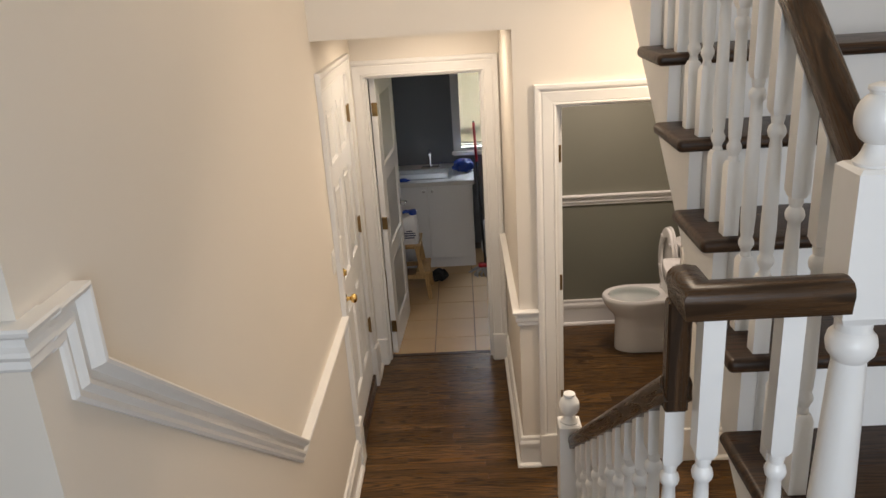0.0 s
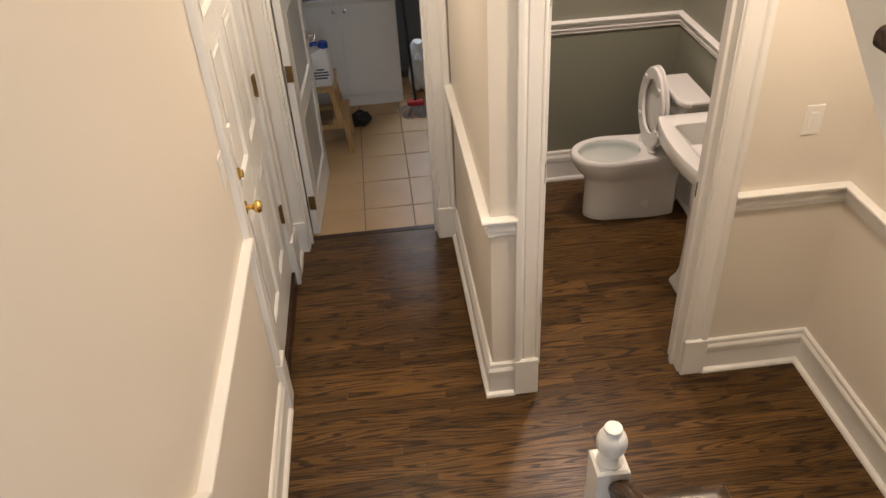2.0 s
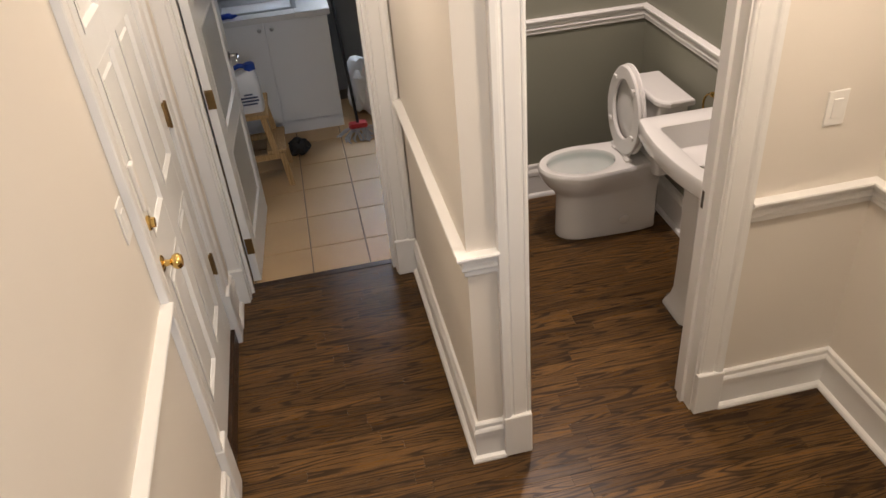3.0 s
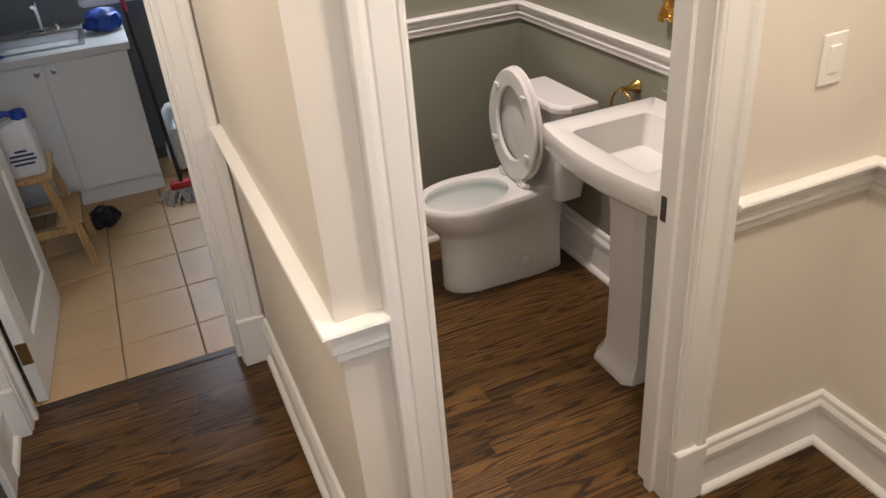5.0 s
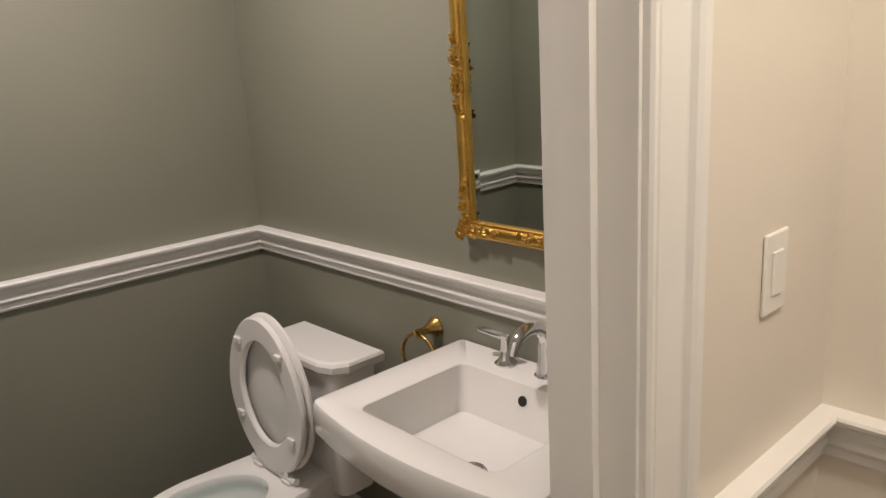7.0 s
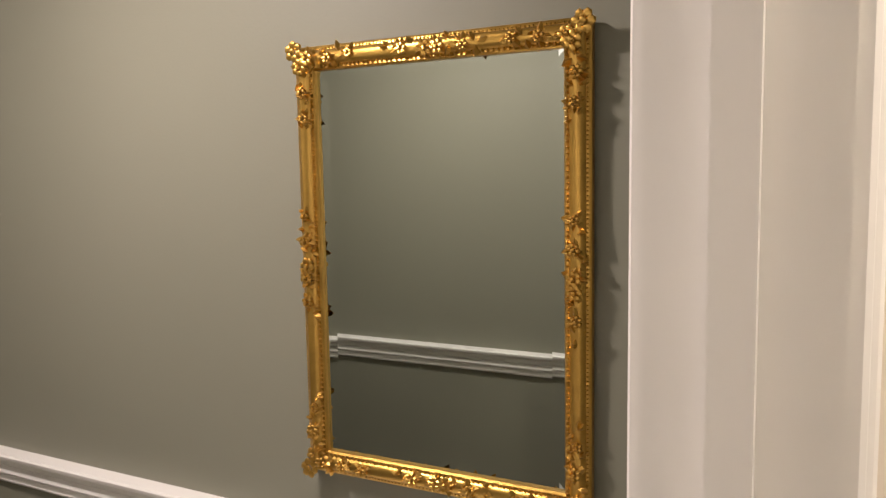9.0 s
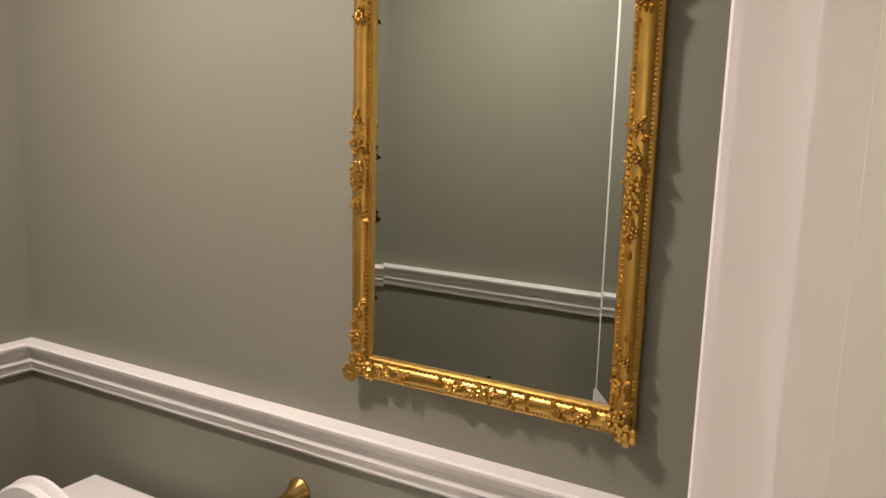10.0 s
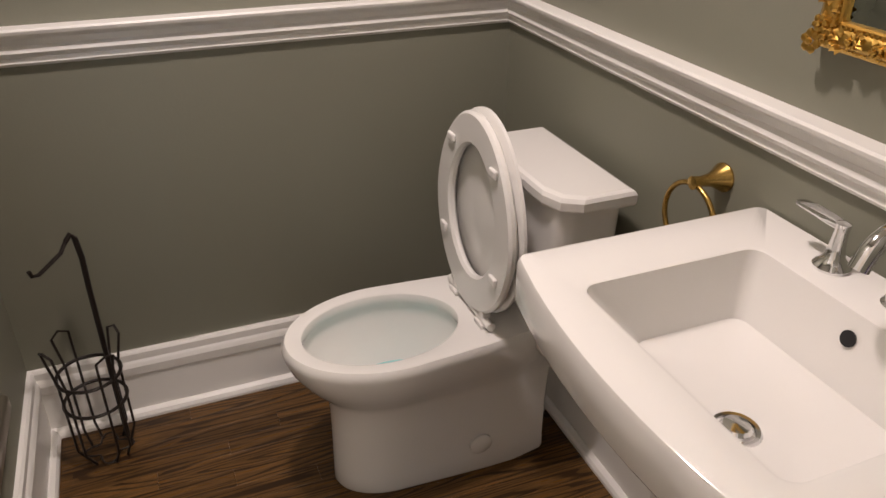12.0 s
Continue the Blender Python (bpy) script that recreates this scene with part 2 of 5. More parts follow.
structure("wall_powder_north", B(XP - 0.1, PY, -0.02, PX + 0.12, PY + 0.1, CC + 0.1), OLIVE, "olive-grey painted powder room wall", "wall")
structure("wall_powder_east", B(PX, YP + 0.004, -0.02, PX + 0.12, PY, CC + 0.1), OLIVE, "olive-grey painted powder room wall behind the basin", "wall")
w = bmesh.new()
box(w, XP, YP, -0.02, DX0 - 0.02, YP + 0.004, CC + 0.1), box(w, DX1 + 0.02, YP, -0.02, PX, YP + 0.004, CC + 0.1)
box(w, DX0 - 0.02, YP, DH + 0.02, DX1 + 0.02, YP + 0.004, CC + 0.1)
structure("wall_powder_south", w, OLIVE, "olive-grey painted inside of the doorway wall", "wall")
w = bmesh.new()
box(w, XW, YK, -0.02, KX0 - 0.02, YKB, CC + 0.1), box(w, KX1 + 0.02, YK, -0.02, XP - 0.1, YKB, CC + 0.1)
box(w, KX0 - 0.02, YK, KH + 0.02, KX1 + 0.02, YKB, CC + 0.1)
structure("wall_kitchen_front", w, CREAM, "cream-painted wall with the kitchen doorway", "wall")
# kitchen shell
KE, KN = 0.95, 7.45
structure("wall_kitchen_west", B(-1.7, YKB, -0.02, -1.6, KN, CC + 0.1), GREYWALL, "grey-painted kitchen wall", "wall")
w = bmesh.new()
box(w, -1.6, KN, -0.02, 0.03, KN + 0.12, CC + 0.1), box(w, 0.03, KN, -0.02, KE, KN + 0.12, 0.98)
box(w, 0.03, KN, 1.98, KE, KN + 0.12, CC + 0.1), box(w, 0.78, KN, 0.98, KE, KN + 0.12, 1.98)
structure("wall_kitchen_north", w, GREYWALL, "grey-painted kitchen wall with a window", "wall")
structure("wall_kitchen_east", B(KE, PY + 0.1, -0.02, KE + 0.1, KN, CC + 0.1), GREYWALL, "grey-painted kitchen wall", "wall")
w = bmesh.new()
box(w, -1.6, YKB, -0.02, XW - 0.14, YKB + 0.004, CC + 0.1), box(w, XW - 0.14, YKB, -0.02, KX0 - 0.02, YKB + 0.004, CC + 0.1)
box(w, KX1 + 0.02, YKB, -0.02, XP - 0.1, YKB + 0.004, CC + 0.1), box(w, KX0 - 0.02, YKB, KH + 0.02, KX1 + 0.02, YKB + 0.004, CC + 0.1)
structure("wall_kitchen_south", w, GREYWALL, "grey-painted kitchen side of the doorway wall", "wall")
# ceilings
structure("ceiling_high", B(-2.72, -1.8, TOP, XE + 0.12, YP, TOP + 0.1), CEIL, "plain white ceiling over the stairs", "ceiling")
structure("ceiling_corridor", B(XW, YP, CC, XN, YK, CC + 0.1), CEIL, "plain white low corridor ceiling", "ceiling")
structure("ceiling_powder", B(XP, YP + 0.004, CC, PX, PY, CC + 0.1), CEIL, "plain white powder room ceiling", "ceiling")
structure("ceiling_kitchen", B(-1.6, YKB + 0.004, CC, KE, KN, CC + 0.1), CEIL, "plain white kitchen ceiling", "ceiling")
# closed space behind the side door
w = bmesh.new()
box(w, XW - 0.9, LY0 - 0.1, -0.02, XW - 0.8, LY1 + 0.1, LH + 0.2)
structure("wall_beyond_side_door", w, CREAM, "plain wall beyond the closed side door", "wall")

# ---- trim ----
RAIL_P = [(0.0, 0.0), (0.036, 0.0), (0.039, -0.005), (0.037, -0.012), (0.026, -0.020), (0.014, -0.026), (0.012, -0.040), (0.020, -0.046),
          (0.022, -0.054), (0.016, -0.061), (0.010, -0.066), (0.013, -0.078), (0.008, -0.085), (0.0, -0.085)]
BASE_P = [(0.0, 0.19), (0.010, 0.19), (0.015, 0.184), (0.015, 0.166), (0.019, 0.160), (0.023, 0.150), (0.021, 0.128), (0.016, 0.122), (0.016, 0.022),
          (0.020, 0.022), (0.030, 0.017), (0.035, 0.008), (0.035, 0.0), (0.0, 0.0)]
CASE_P = [(0.0, 0.0), (0.0, 0.011), (0.004, 0.015), (0.010, 0.015), (0.013, 0.011), (0.017, 0.014), (0.062, 0.018), (0.066, 0.014), (0.071, 0.016), (0.076, 0.023),
          (0.084, 0.026), (0.099, 0.026), (0.102, 0.022), (0.102, 0.0)]


def run(name, path, z, profile, label, category):
    """A moulding along walls, given by points of the plan in order, the room on its left."""
    bm = sweep(bmesh.new(), [(x, y, z) for x, y in path], (0, 0, 1), profile)
    return structure(name, bm, TRIM, label, category)


RL, BL = "white-painted moulded chair rail on the wall", "tall white-painted moulded baseboard with shoe"
CR = 0.962
# west wall rail: level on the landing, dropping, sloping with the stairs, level again
YB, LR = 2.462, 2.172
bm = sweep(bmesh.new(), [(XW, YC + 0.06, LR), (XW, 1.152, LR), (XW, 1.152, LR - 0.152), (XW, YB, CR), (XW, LY0 - 0.105, CR)],
           (1, 0, 0), [(v * 0.98 - 0.004, u) for u, v in RAIL_P])
structure("chair_rail_stairs", bm, TRIM, "white chair rail following the stair slope", "chair rail")
run("chair_rail_landing", [(-2.6, YC), (XW, YC), (XW, YC + 0.06)], LR, [(-u, v) for u, v in RAIL_P], RL, "chair rail")
run("chair_rail_corridor", [(XN, YK - 0.01), (XN, YF), (DX0 - 0.105, YF)], CR, [(-u, v * 1.07) for u, v in RAIL_P], RL, "chair rail")
run("chair_rail_hall", [(DX1 + 0.105, YF), (XE, YF), (XE, 2.45)], CR, [(-u, v * 1.07) for u, v in RAIL_P], RL, "chair rail")
run("chair_rail_powder", [(XP, YP + 0.03), (XP, PY), (PX, PY), (PX, YP + 0.01)], 1.053, [(-u, v * 0.96) for u, v in RAIL_P], RL, "chair rail")
run("baseboard_corridor", [(XN, YK - 0.02), (XN, YF), (DX0 - 0.108, YF)], 0, [(-u, v) for u, v in BASE_P], BL, "baseboard")
run("baseboard_hall", [(DX1 + 0.108, YF), (XE, YF), (XE, 2.2)], 0, [(-u, v) for u, v in BASE_P], BL, "baseboard")
run("baseboard_powder", [(XP, YP + 0.03), (XP, PY), (PX, PY), (PX, YP + 0.01)], 0, [(-u, v * 1.1) for u, v in BASE_P], BL, "baseboard")
run("baseboard_west", [(XW, 2.47), (XW, LY0 - 0.108)], 0, [(-u, v) for u, v in BASE_P], BL, "baseboard")
run("baseboard_west_far", [(XW, LY1 + 0.108), (XW, YK), (KX0 - 0.108, YK)], 0, [(-u, v) for u, v in BASE_P], BL, "baseboard")


def doorway(name, a, b, normal, h, depth, label, plinth=0.205):
    """Casing on the near face, jamb lining and plinth blocks round an opening whose foot runs from a to b, seen with a on the left."""
    a, b, n = Vector((*a, 0)), Vector((*b, 0)), Vector((*normal, 0))
    top = Vector((0, 0, h))
    root = thing(name, a.x, a.y, 0, label, "door frame", kind="structure")
    along = (b - a).normalized()
    case = sweep(bmesh.new(), [a + Vector((0, 0, plinth - 0.005)), a + top, b + top, b + Vector((0, 0, plinth - 0.005))], n, [(u + 0.006, v + 0.001) for u, v in CASE_P])
    under(part("casing", case, TRIM), root)
    bm = bmesh.new()
    t = 0.02
    sweep(bm, [a, a + top, b + top, b], n, [(0.0, 0.003), (t, 0.003), (t, -depth), (0.0, -depth)])
    sweep(bm, [a, a + top, b + top, b], n, [(-0.014, -0.048), (0.0, -0.048), (0.0, -0.078), (-0.014, -0.078)])
    under(part("jamb", bm, TRIM), root)
    for p, d in ((a - along * 0.004, -along), (b + along * 0.004, along)):
        q = p + d * 0.108 + n * 0.032
        bm = B(min(p.x, q.x), min(p.y, q.y), 0, max(p.x, q.x), max(p.y, q.y), plinth, bevel=0.004)
        under(part("plinth_block", bm, TRIM), root)
    return root


pdoor = doorway("door_frame_1", (DX0, YF), (DX1, YF), (0, -1), DH, 0.124, "white-painted moulded casing round the powder room doorway")
inner = sweep(bmesh.new(), [(DX1, YP + 0.004, 0.0), (DX1, YP + 0.004, DH), (DX0, YP + 0.004, DH), (DX0, YP + 0.004, 0.0)], (0, 1, 0), [(u + 0.006, v * 0.62) for u, v in CASE_P])
under(part("casing", inner, TRIM), pdoor)
kframe = doorway("door_frame_2", (KX0, YK), (KX1, YK), (0, -1), KH, 0.134, "white-painted moulded casing round the kitchen doorway")
sframe = doorway("door_frame_3", (XW, LY0), (XW, LY1), (1, 0), LH, 0.144, "white-painted moulded casing round the side door", 0.285)
under(part("sill", B(XW - 0.14, LY0, 0.0, XW + 0.012, LY1, SILL, bevel=0.003), TREAD_OAK, label="dark-stained oak sill under the door"), sframe)

# ---- floors ----
structure("floor_hall_base", B(XW, 2.15, -0.06, XE, YF, -0.019), JOINT, "dark subfloor under the oak strips", "floor")
structure("floor_stair_foot_base", B(XW, EDGE, -0.06, 0.60, 2.15, -0.019), JOINT, "dark subfloor under the stairs", "floor")
structure("floor_corridor_base", B(XW, YF, -0.06, XN, YKB - 0.02, -0.019), JOINT, "dark subfloor under the oak strips", "floor")
structure("floor_powder_base", B(XP - 0.1, YF, -0.06, PX, PY, -0.019), JOINT, "dark subfloor under the oak strips", "floor")

# ---- stairs ----
PAINT = material("white_gloss_paint", (0.80, 0.80, 0.79), 0.3, var=0.03, scale=14, bump=0.05, bump_scale=50)
bm = box(bmesh.new(), -2.6, -1.68, LAND - 0.2, XE, 0.80, LAND - 0.001)
box(bm, 0.70, 0.80, LAND - 0.2, XE, UN + 0.02, LAND - 0.001)
box(bm, -2.6, 0.80, LAND - 0.2, XW, YC, LAND - 0.001)
structure("landing_floor", bm, TREAD_OAK, "dark-stained oak landing floor", "floor")
bm = box(bmesh.new(), XW, 0.80, LAND - 0.2, 0.70, EDGE - 0.02, LAND - 0.04)
box(bm, XW, 0.80, LAND - 0.04, 0.70, EDGE, LAND - 0.001, bevel=0.008, seg=2)
structure("landing_edge", bm, TREAD_OAK, "rounded oak nosing of the landing edge", "floor")
structure("landing_fascia", B(XW, EDGE - 0.022, LAND - 0.3, 0.70, EDGE - 0.0195, LAND - 0.04), PAINT, "white-painted board under the landing edge", "fascia")


def tread(x0, x1, nose, back, top, open_end):
    """A bull-nosed tread, its nosing returned along the open end."""
    bm = B(x0, nose, top - 0.034, x1, back, top, bevel=0.0)
    soft = [e for e in bm.edges if all(abs(v.co.y - nose) < 1e-6 for v in e.verts) and abs(e.verts[0].co.z - e.verts[1].co.z) < 1e-6]
    if open_end:
        soft += [e for e in bm.edges if all(abs(v.co.x - open_end) < 1e-6 for v in e.verts) and abs(e.verts[0].co.z - e.verts[1].co.z) < 1e-6]
        soft += [e for e in bm.edges if all(abs(v.co.x - open_end) < 1e-6 and abs(v.co.y - nose) < 1e-6 for v in e.verts)]
    bmesh.ops.bevel(bm, geom=soft, offset=0.0145, segments=4, affect="EDGES", profile=0.5)
    return bm


lower = thing("lower_staircase", 0, EDGE, 0, "short straight flight with dark oak treads and white risers", "stairs")
for k in range(1, 7):
    z, y = LAND - RISE * k, EDGE + RUN * k
    under(part("tread", tread(XW + 0.02, 0.51, y - RUN - 0.004, y, z, 0.51), TREAD_OAK, smooth=True), lower)
for k in range(1, 7):
    z, y = LAND - RISE * k, EDGE + RUN * k
    under(part("riser", B(XW + 0.02, y - 0.045, z - RISE, 0.48, y - 0.027, z - 0.034), PAINT), lower)
bm = bmesh.new()
side = [(EDGE - 0.02, LAND - 0.04)]
for k in range(1, 7):
    z, y = LAND - RISE * k, EDGE + RUN * k
    side += [(y - RUN - 0.02, z - 0.034), (y - 0.027, z - 0.034)]
side += [(EDGE + RUN * 6 - 0.027, 0.001), (EDGE - 0.02, 0.001)]
clean = [p for i, p in enumerate(side) if i == 0 or (abs(p[0] - side[i - 1][0]) + abs(p[1] - side[i - 1][1])) > 1e-4]
f = bm.faces.new([bm.verts.new((0.480, y, z)) for y, z in clean])
ext = bmesh.ops.extrude_face_region(bm, geom=[f])
for v in ext["geom"]:
    if isinstance(v, bmesh.types.BMVert):
        v.co.x -= 0.03
under(part("stringer", bm, PAINT), lower)
bm = bmesh.new()
f = bm.faces.new([bm.verts.new((XW + 0.001, y, z)) for y, z in ((EDGE - 0.05, LAND + 0.17), (EDGE + 0.0, LAND + 0.17), (2.49, 0.19), (2.49, 0.0), (2.3, 0.0), (EDGE - 0.05, LAND - 0.25))])
ext = bmesh.ops.extrude_face_region(bm, geom=[f])
for v in ext["geom"]:
    if isinstance(v, bmesh.types.BMVert):
        v.co.x += 0.018
under(part("skirt_board", bm, TRIM), lower)

upper = thing("upper_staircase", 1.2, UN, LAND, "open-sided flight with dark oak treads and white risers", "stairs")
STEPS = 11
for n in range(STEPS):
    y, z = UN + UG * n, UZ + UR * n
    under(part("tread", tread(0.650, XE - 0.003, y, y + UG + 0.026, z, 0.650), TREAD_OAK, smooth=True), upper)
    under(part("riser", B(0.724, y + 0.026, z - UR, XE - 0.003, y + 0.044, z - 0.034), PAINT), upper)
bm = bmesh.new()
side = []
for n in range(STEPS):
    y, z = UN + UG * n, UZ + UR * n
    side += [(y + 0.026, z - UR if n else LAND), (y + 0.026, z - 0.0345)]
    if n < STEPS - 1:
        side += [(y + UG + 0.026, z - 0.0345)]
yl, zl = side[-1]
side += [(yl, UZ + (yl - UN) * UR / UG - 0.345), (UN + 0.20, UZ + 0.2 * UR / UG - 0.345), (UN + 0.026, LAND - 0.2)]
clean = [p for i, p in enumerate(side) if i == 0 or (abs(p[0] - side[i - 1][0]) + abs(p[1] - side[i - 1][1])) > 0.036]
f = bm.faces.new([bm.verts.new((0.6875, y, z)) for y, z in clean])
ext = bmesh.ops.extrude_face_region(bm, geom=[f])
for v in ext["geom"]:
    if isinstance(v, bmesh.types.BMVert):
        v.co.x += 0.035
under(part("stringer", bm, PAINT), upper)
s0, s1 = (UN + 0.15, UZ + 0.15 * UR / UG - 0.335), (3.575, UZ + (3.575 - UN) * UR / UG - 0.335)
bm = loft(bmesh.new(), [[(0.724, y, z), (XE - 0.002, y, z), (XE - 0.002, y, z + 0.02), (0.724, y, z + 0.02)] for y, z in (s0, s1)])
under(part("soffit", bm, PAINT), upper)


def square_ring(c, h, z):
    return [(c[0] + sx * h, c[1] + sy * h, z) for sx, sy in ((-1, -1), (1, -1), (1, 1), (-1, 1))]


def turned(bm, x, y, profile, n=12):
    return lathe(bm, [(r, z) for r, z in profile], x, y, n)


def baluster(parent, x, y, z0, z1, top_slope=0.0, foot=0.16, head=0.20):
    """A painted turned baluster: square foot, ringed and tapered shaft, square head cut to the rail."""
    h = 0.0175
    bm = bmesh.new()
    a, b = z0 + foot, z1 - head
    loft(bm, [square_ring((x, y), h, z0), square_ring((x, y), h, a - 0.012), square_ring((x, y), h * 0.72, a)])
    turned(bm, x, y, [(0.010, a - 0.006), (0.0125, a + 0.004), (0.010, a + 0.012), (0.0125, a + 0.018), (0.0172, a + 0.028), (0.0172, a + 0.036), (0.0125, a + 0.046),
                      (0.0145, a + 0.055), (0.0165, a + 0.10), (0.0130, b - 0.075), (0.0115, b - 0.05), (0.0165, b - 0.043), (0.0185, b - 0.034), (0.0165, b - 0.025),
                      (0.0115, b - 0.018), (0.014, b - 0.006), (0.0125, b + 0.006)])
    top = [(x + sx * h, y + sy * h, z1 + sy * h * top_slope) for sx, sy in ((-1, -1), (1, -1), (1, 1), (-1, 1))]
    loft(bm, [square_ring((x, y), h * 0.72, b), square_ring((x, y), h, b + 0.012), top])
    return under(part("baluster", bm, PAINT, smooth=True), parent)


def newel(parent, x, y, z0, head0, head1, ball_top):
    """A painted newel: square foot, turned shaft, square head and a ball finial."""
    h = 0.040
    base = thing("newel_post", x, y, z0, "white-painted turned wooden newel post with ball finial", "newel post", "stair newel posts")
    a = z0 + 0.26
    bm = loft(bmesh.new(), [square_ring((x, y), h, z0), square_ring((x, y), h, a - 0.014), square_ring((x, y), h * 0.75, a)])
    under(part("foot", bm, PAINT), base)
    bm = turned(bmesh.new(), x, y, [(0.0278, a - 0.006), (0.0296, a + 0.01), (0.0391, a + 0.025), (0.0400, a + 0.045), (0.0296, a + 0.06), (0.0322, a + 0.075), (0.0400, a + 0.13),
                                    (0.0383, a + 0.2), (0.0287, head0 - 0.10), (0.0270, head0 - 0.075), (0.0374, head0 - 0.06), (0.0400, head0 - 0.045), (0.0374, head0 - 0.03),
                                    (0.0287, head0 - 0.02), (0.0296, head0 + 0.004)], 24)
    under(part("shaft", bm, PAINT, smooth=True), base)
    bm = loft(bmesh.new(), [square_ring((x, y), h * 0.8, head0), square_ring((x, y), h, head0 + 0.014), square_ring((x, y), h, head1 - 0.006), square_ring((x, y), h - 0.007, head1)])
    under(part("head", bm, PAINT), base)
    r = (ball_top - head1) * 0.5
    c = head1 + r * 1.02
    prof = [(0.031, head1 - 0.001), (0.032, head1 + 0.005), (0.026, head1 + 0.011), (0.022, head1 + 0.018)]
    for k in range(-5, 6):
        an = radians(k * 13.5)
        prof.append((0.0365 * math.cos(an) ** 0.8, c + 0.006 + 0.040 * math.sin(an)))
    prof += [(0.022, c + 0.049), (0.021, c + 0.055), (0.014, c + 0.058)]
    under(part("finial", turned(bmesh.new(), x, y, prof, 24), PAINT, smooth=True), base)
    return base


RAIL_SEC = [(-0.028, -0.030), (-0.030, -0.012), (-0.0335, 0.004), (-0.031, 0.018), (-0.022, 0.028), (0.0, 0.032), (0.022, 0.028), (0.031, 0.018), (0.0335, 0.004),
            (0.030, -0.012), (0.028, -0.030)]
NX, NY = 0.430, 2.305
newel(None, NX, NY, 0.0, 0.73, 1.093, 1.21)
newel(None, 0.722, 1.055, LAND, 2.071, 2.325, 2.45)
# lower handrail: level along the landing, a mitred turn, an upright drop, then down the slope to the newel
RX = 0.447
guard = thing("stair_railing", RX, 1.8, 0, "dark oak handrail on white turned balusters", "railing")
bm = sweep(bmesh.new(), [(0.682, 1.012, 2.135), (RX + 0.008, 1.012, 2.135), (RX + 0.008, 1.094, 2.135)], (0, 0, 1), [(u * 0.88, v * 0.88) for u, v in RAIL_SEC])
under(part("level_handrail", bm, RAIL_OAK_X, label="dark oak handrail with mitred corner", smooth=True), guard)
bm = B(RX - 0.022, 1.062, 1.90, RX + 0.018, 1.093, 2.108, bevel=0.004)
drop = under(part("rail_drop", bm, RAIL_OAK), guard)
raw = part("raw_face", B(RX - 0.016, 1.058, 1.925, RX + 0.014, 1.0622, 2.102), RAW_OAK, label="unstained oak face with screws")
screws = [part("screw", blob(bmesh.new(), (RX, 1.0575, z), 0.005, 0.002, 0.005), SCREW) for z in (1.965, 2.055)]
for ob in [raw] + screws:
    ob.parent, ob.matrix_parent_inverse = drop, Matrix.Translation(guard.location).inverted()
RSL = 0.767


def rail_z(y):
    return 1.016 - RSL * (y - 2.287)


bm = sweep(bmesh.new(), [(RX, 1.077, rail_z(1.077)), (RX, NY - 0.039, rail_z(NY - 0.039))], (0, RSL, 1), [(u * 0.84, v * 0.84) for u, v in RAIL_SEC])
under(part("sloping_handrail", bm, RAIL_OAK_DOWN, smooth=True), guard)
for k in range(2):
    baluster(guard, 0.478 + 0.122 * k, 1.012, LAND, 2.108, 0.0, 0.2, 0.26)
for k in range(6):
    for q in (0.045, 0.154):
        y = EDGE + RUN * k + q
        if y < NY - 0.09:
            baluster(guard, RX, y, LAND - RISE * (k + 1), rail_z(y) - 0.022, -RSL, 0.16, 0.13 - 0.03 * (q > 0.1))
# upper flight railing
rail2 = thing("stair_railing", 0.727, 2.0, LAND, "dark oak handrail on white turned balusters up the open flight", "railing")
US = UR / UG


def rail2_z(y):
    return UZ + (y - UN) * US + 0.728


bm = sweep(bmesh.new(), [(0.734, 1.095, rail2_z(1.095)), (0.734, 3.5, rail2_z(3.5))], (0, -US, 1), [(u * 0.84, v * 0.84) for u, v in RAIL_SEC])
under(part("sloping_handrail", bm, RAIL_OAK_UP, smooth=True), rail2)
for n in range(1, STEPS):
    for q in (0.047, 0.162):
        y = UN + UG * n + q
        baluster(rail2, 0.727, y, UZ + UR * n, rail2_z(y) - 0.036, US, 0.18, 0.21 + (0.04 if q > 0.1 else 0.0))
# guard at the head of the stairs going further down
guard3 = thing("stair_railing", 0.6, 2.4, 0, "short dark oak guard rail beside the lower newel", "railing")
bm = sweep(bmesh.new(), [(NX + 0.039, 2.235, 0.985), (0.68, 2.235, 0.985), (0.68, 2.125, 0.985)], (0, 0, 1), RAIL_SEC)
under(part("level_handrail", bm, RAIL_OAK_X, smooth=True), guard3)
under(part("rail_drop", B(0.652, 2.127, 0.55, 0.708, 2.165, 0.955, bevel=0.004), RAIL_OAK), guard3)
for x in (0.56, 0.66):
    baluster(guard3, x, 2.235, 0.0, 0.956, 0.0, 0.2, 0.26)
well = thing("basement_staircase", 1.2, 2.15, 0, "dark oak steps leading further down", "stairs")
for k in range(5):
    y, z = 2.15 - 0.22 * k, -0.19 * (k + 1)
    under(part("tread", B(0.62, y - 0.25, z - 0.034, XE - 0.003, y, z), TREAD_OAK), well)
structure("wall_basement", B(0.56, -1.8, -2.0, 0.62, 2.15, -0.06), CREAM, "plain wall beside the lower steps", "wall")
# floor takes the joint shadow colour, so the stairwell's gloom is painted in
structure("floor_basement", B(0.5, -1.8, -2.06, XE, 2.2, -2.0), JOINT, "floor below the lower steps, coloured near-black as shade", "floor")

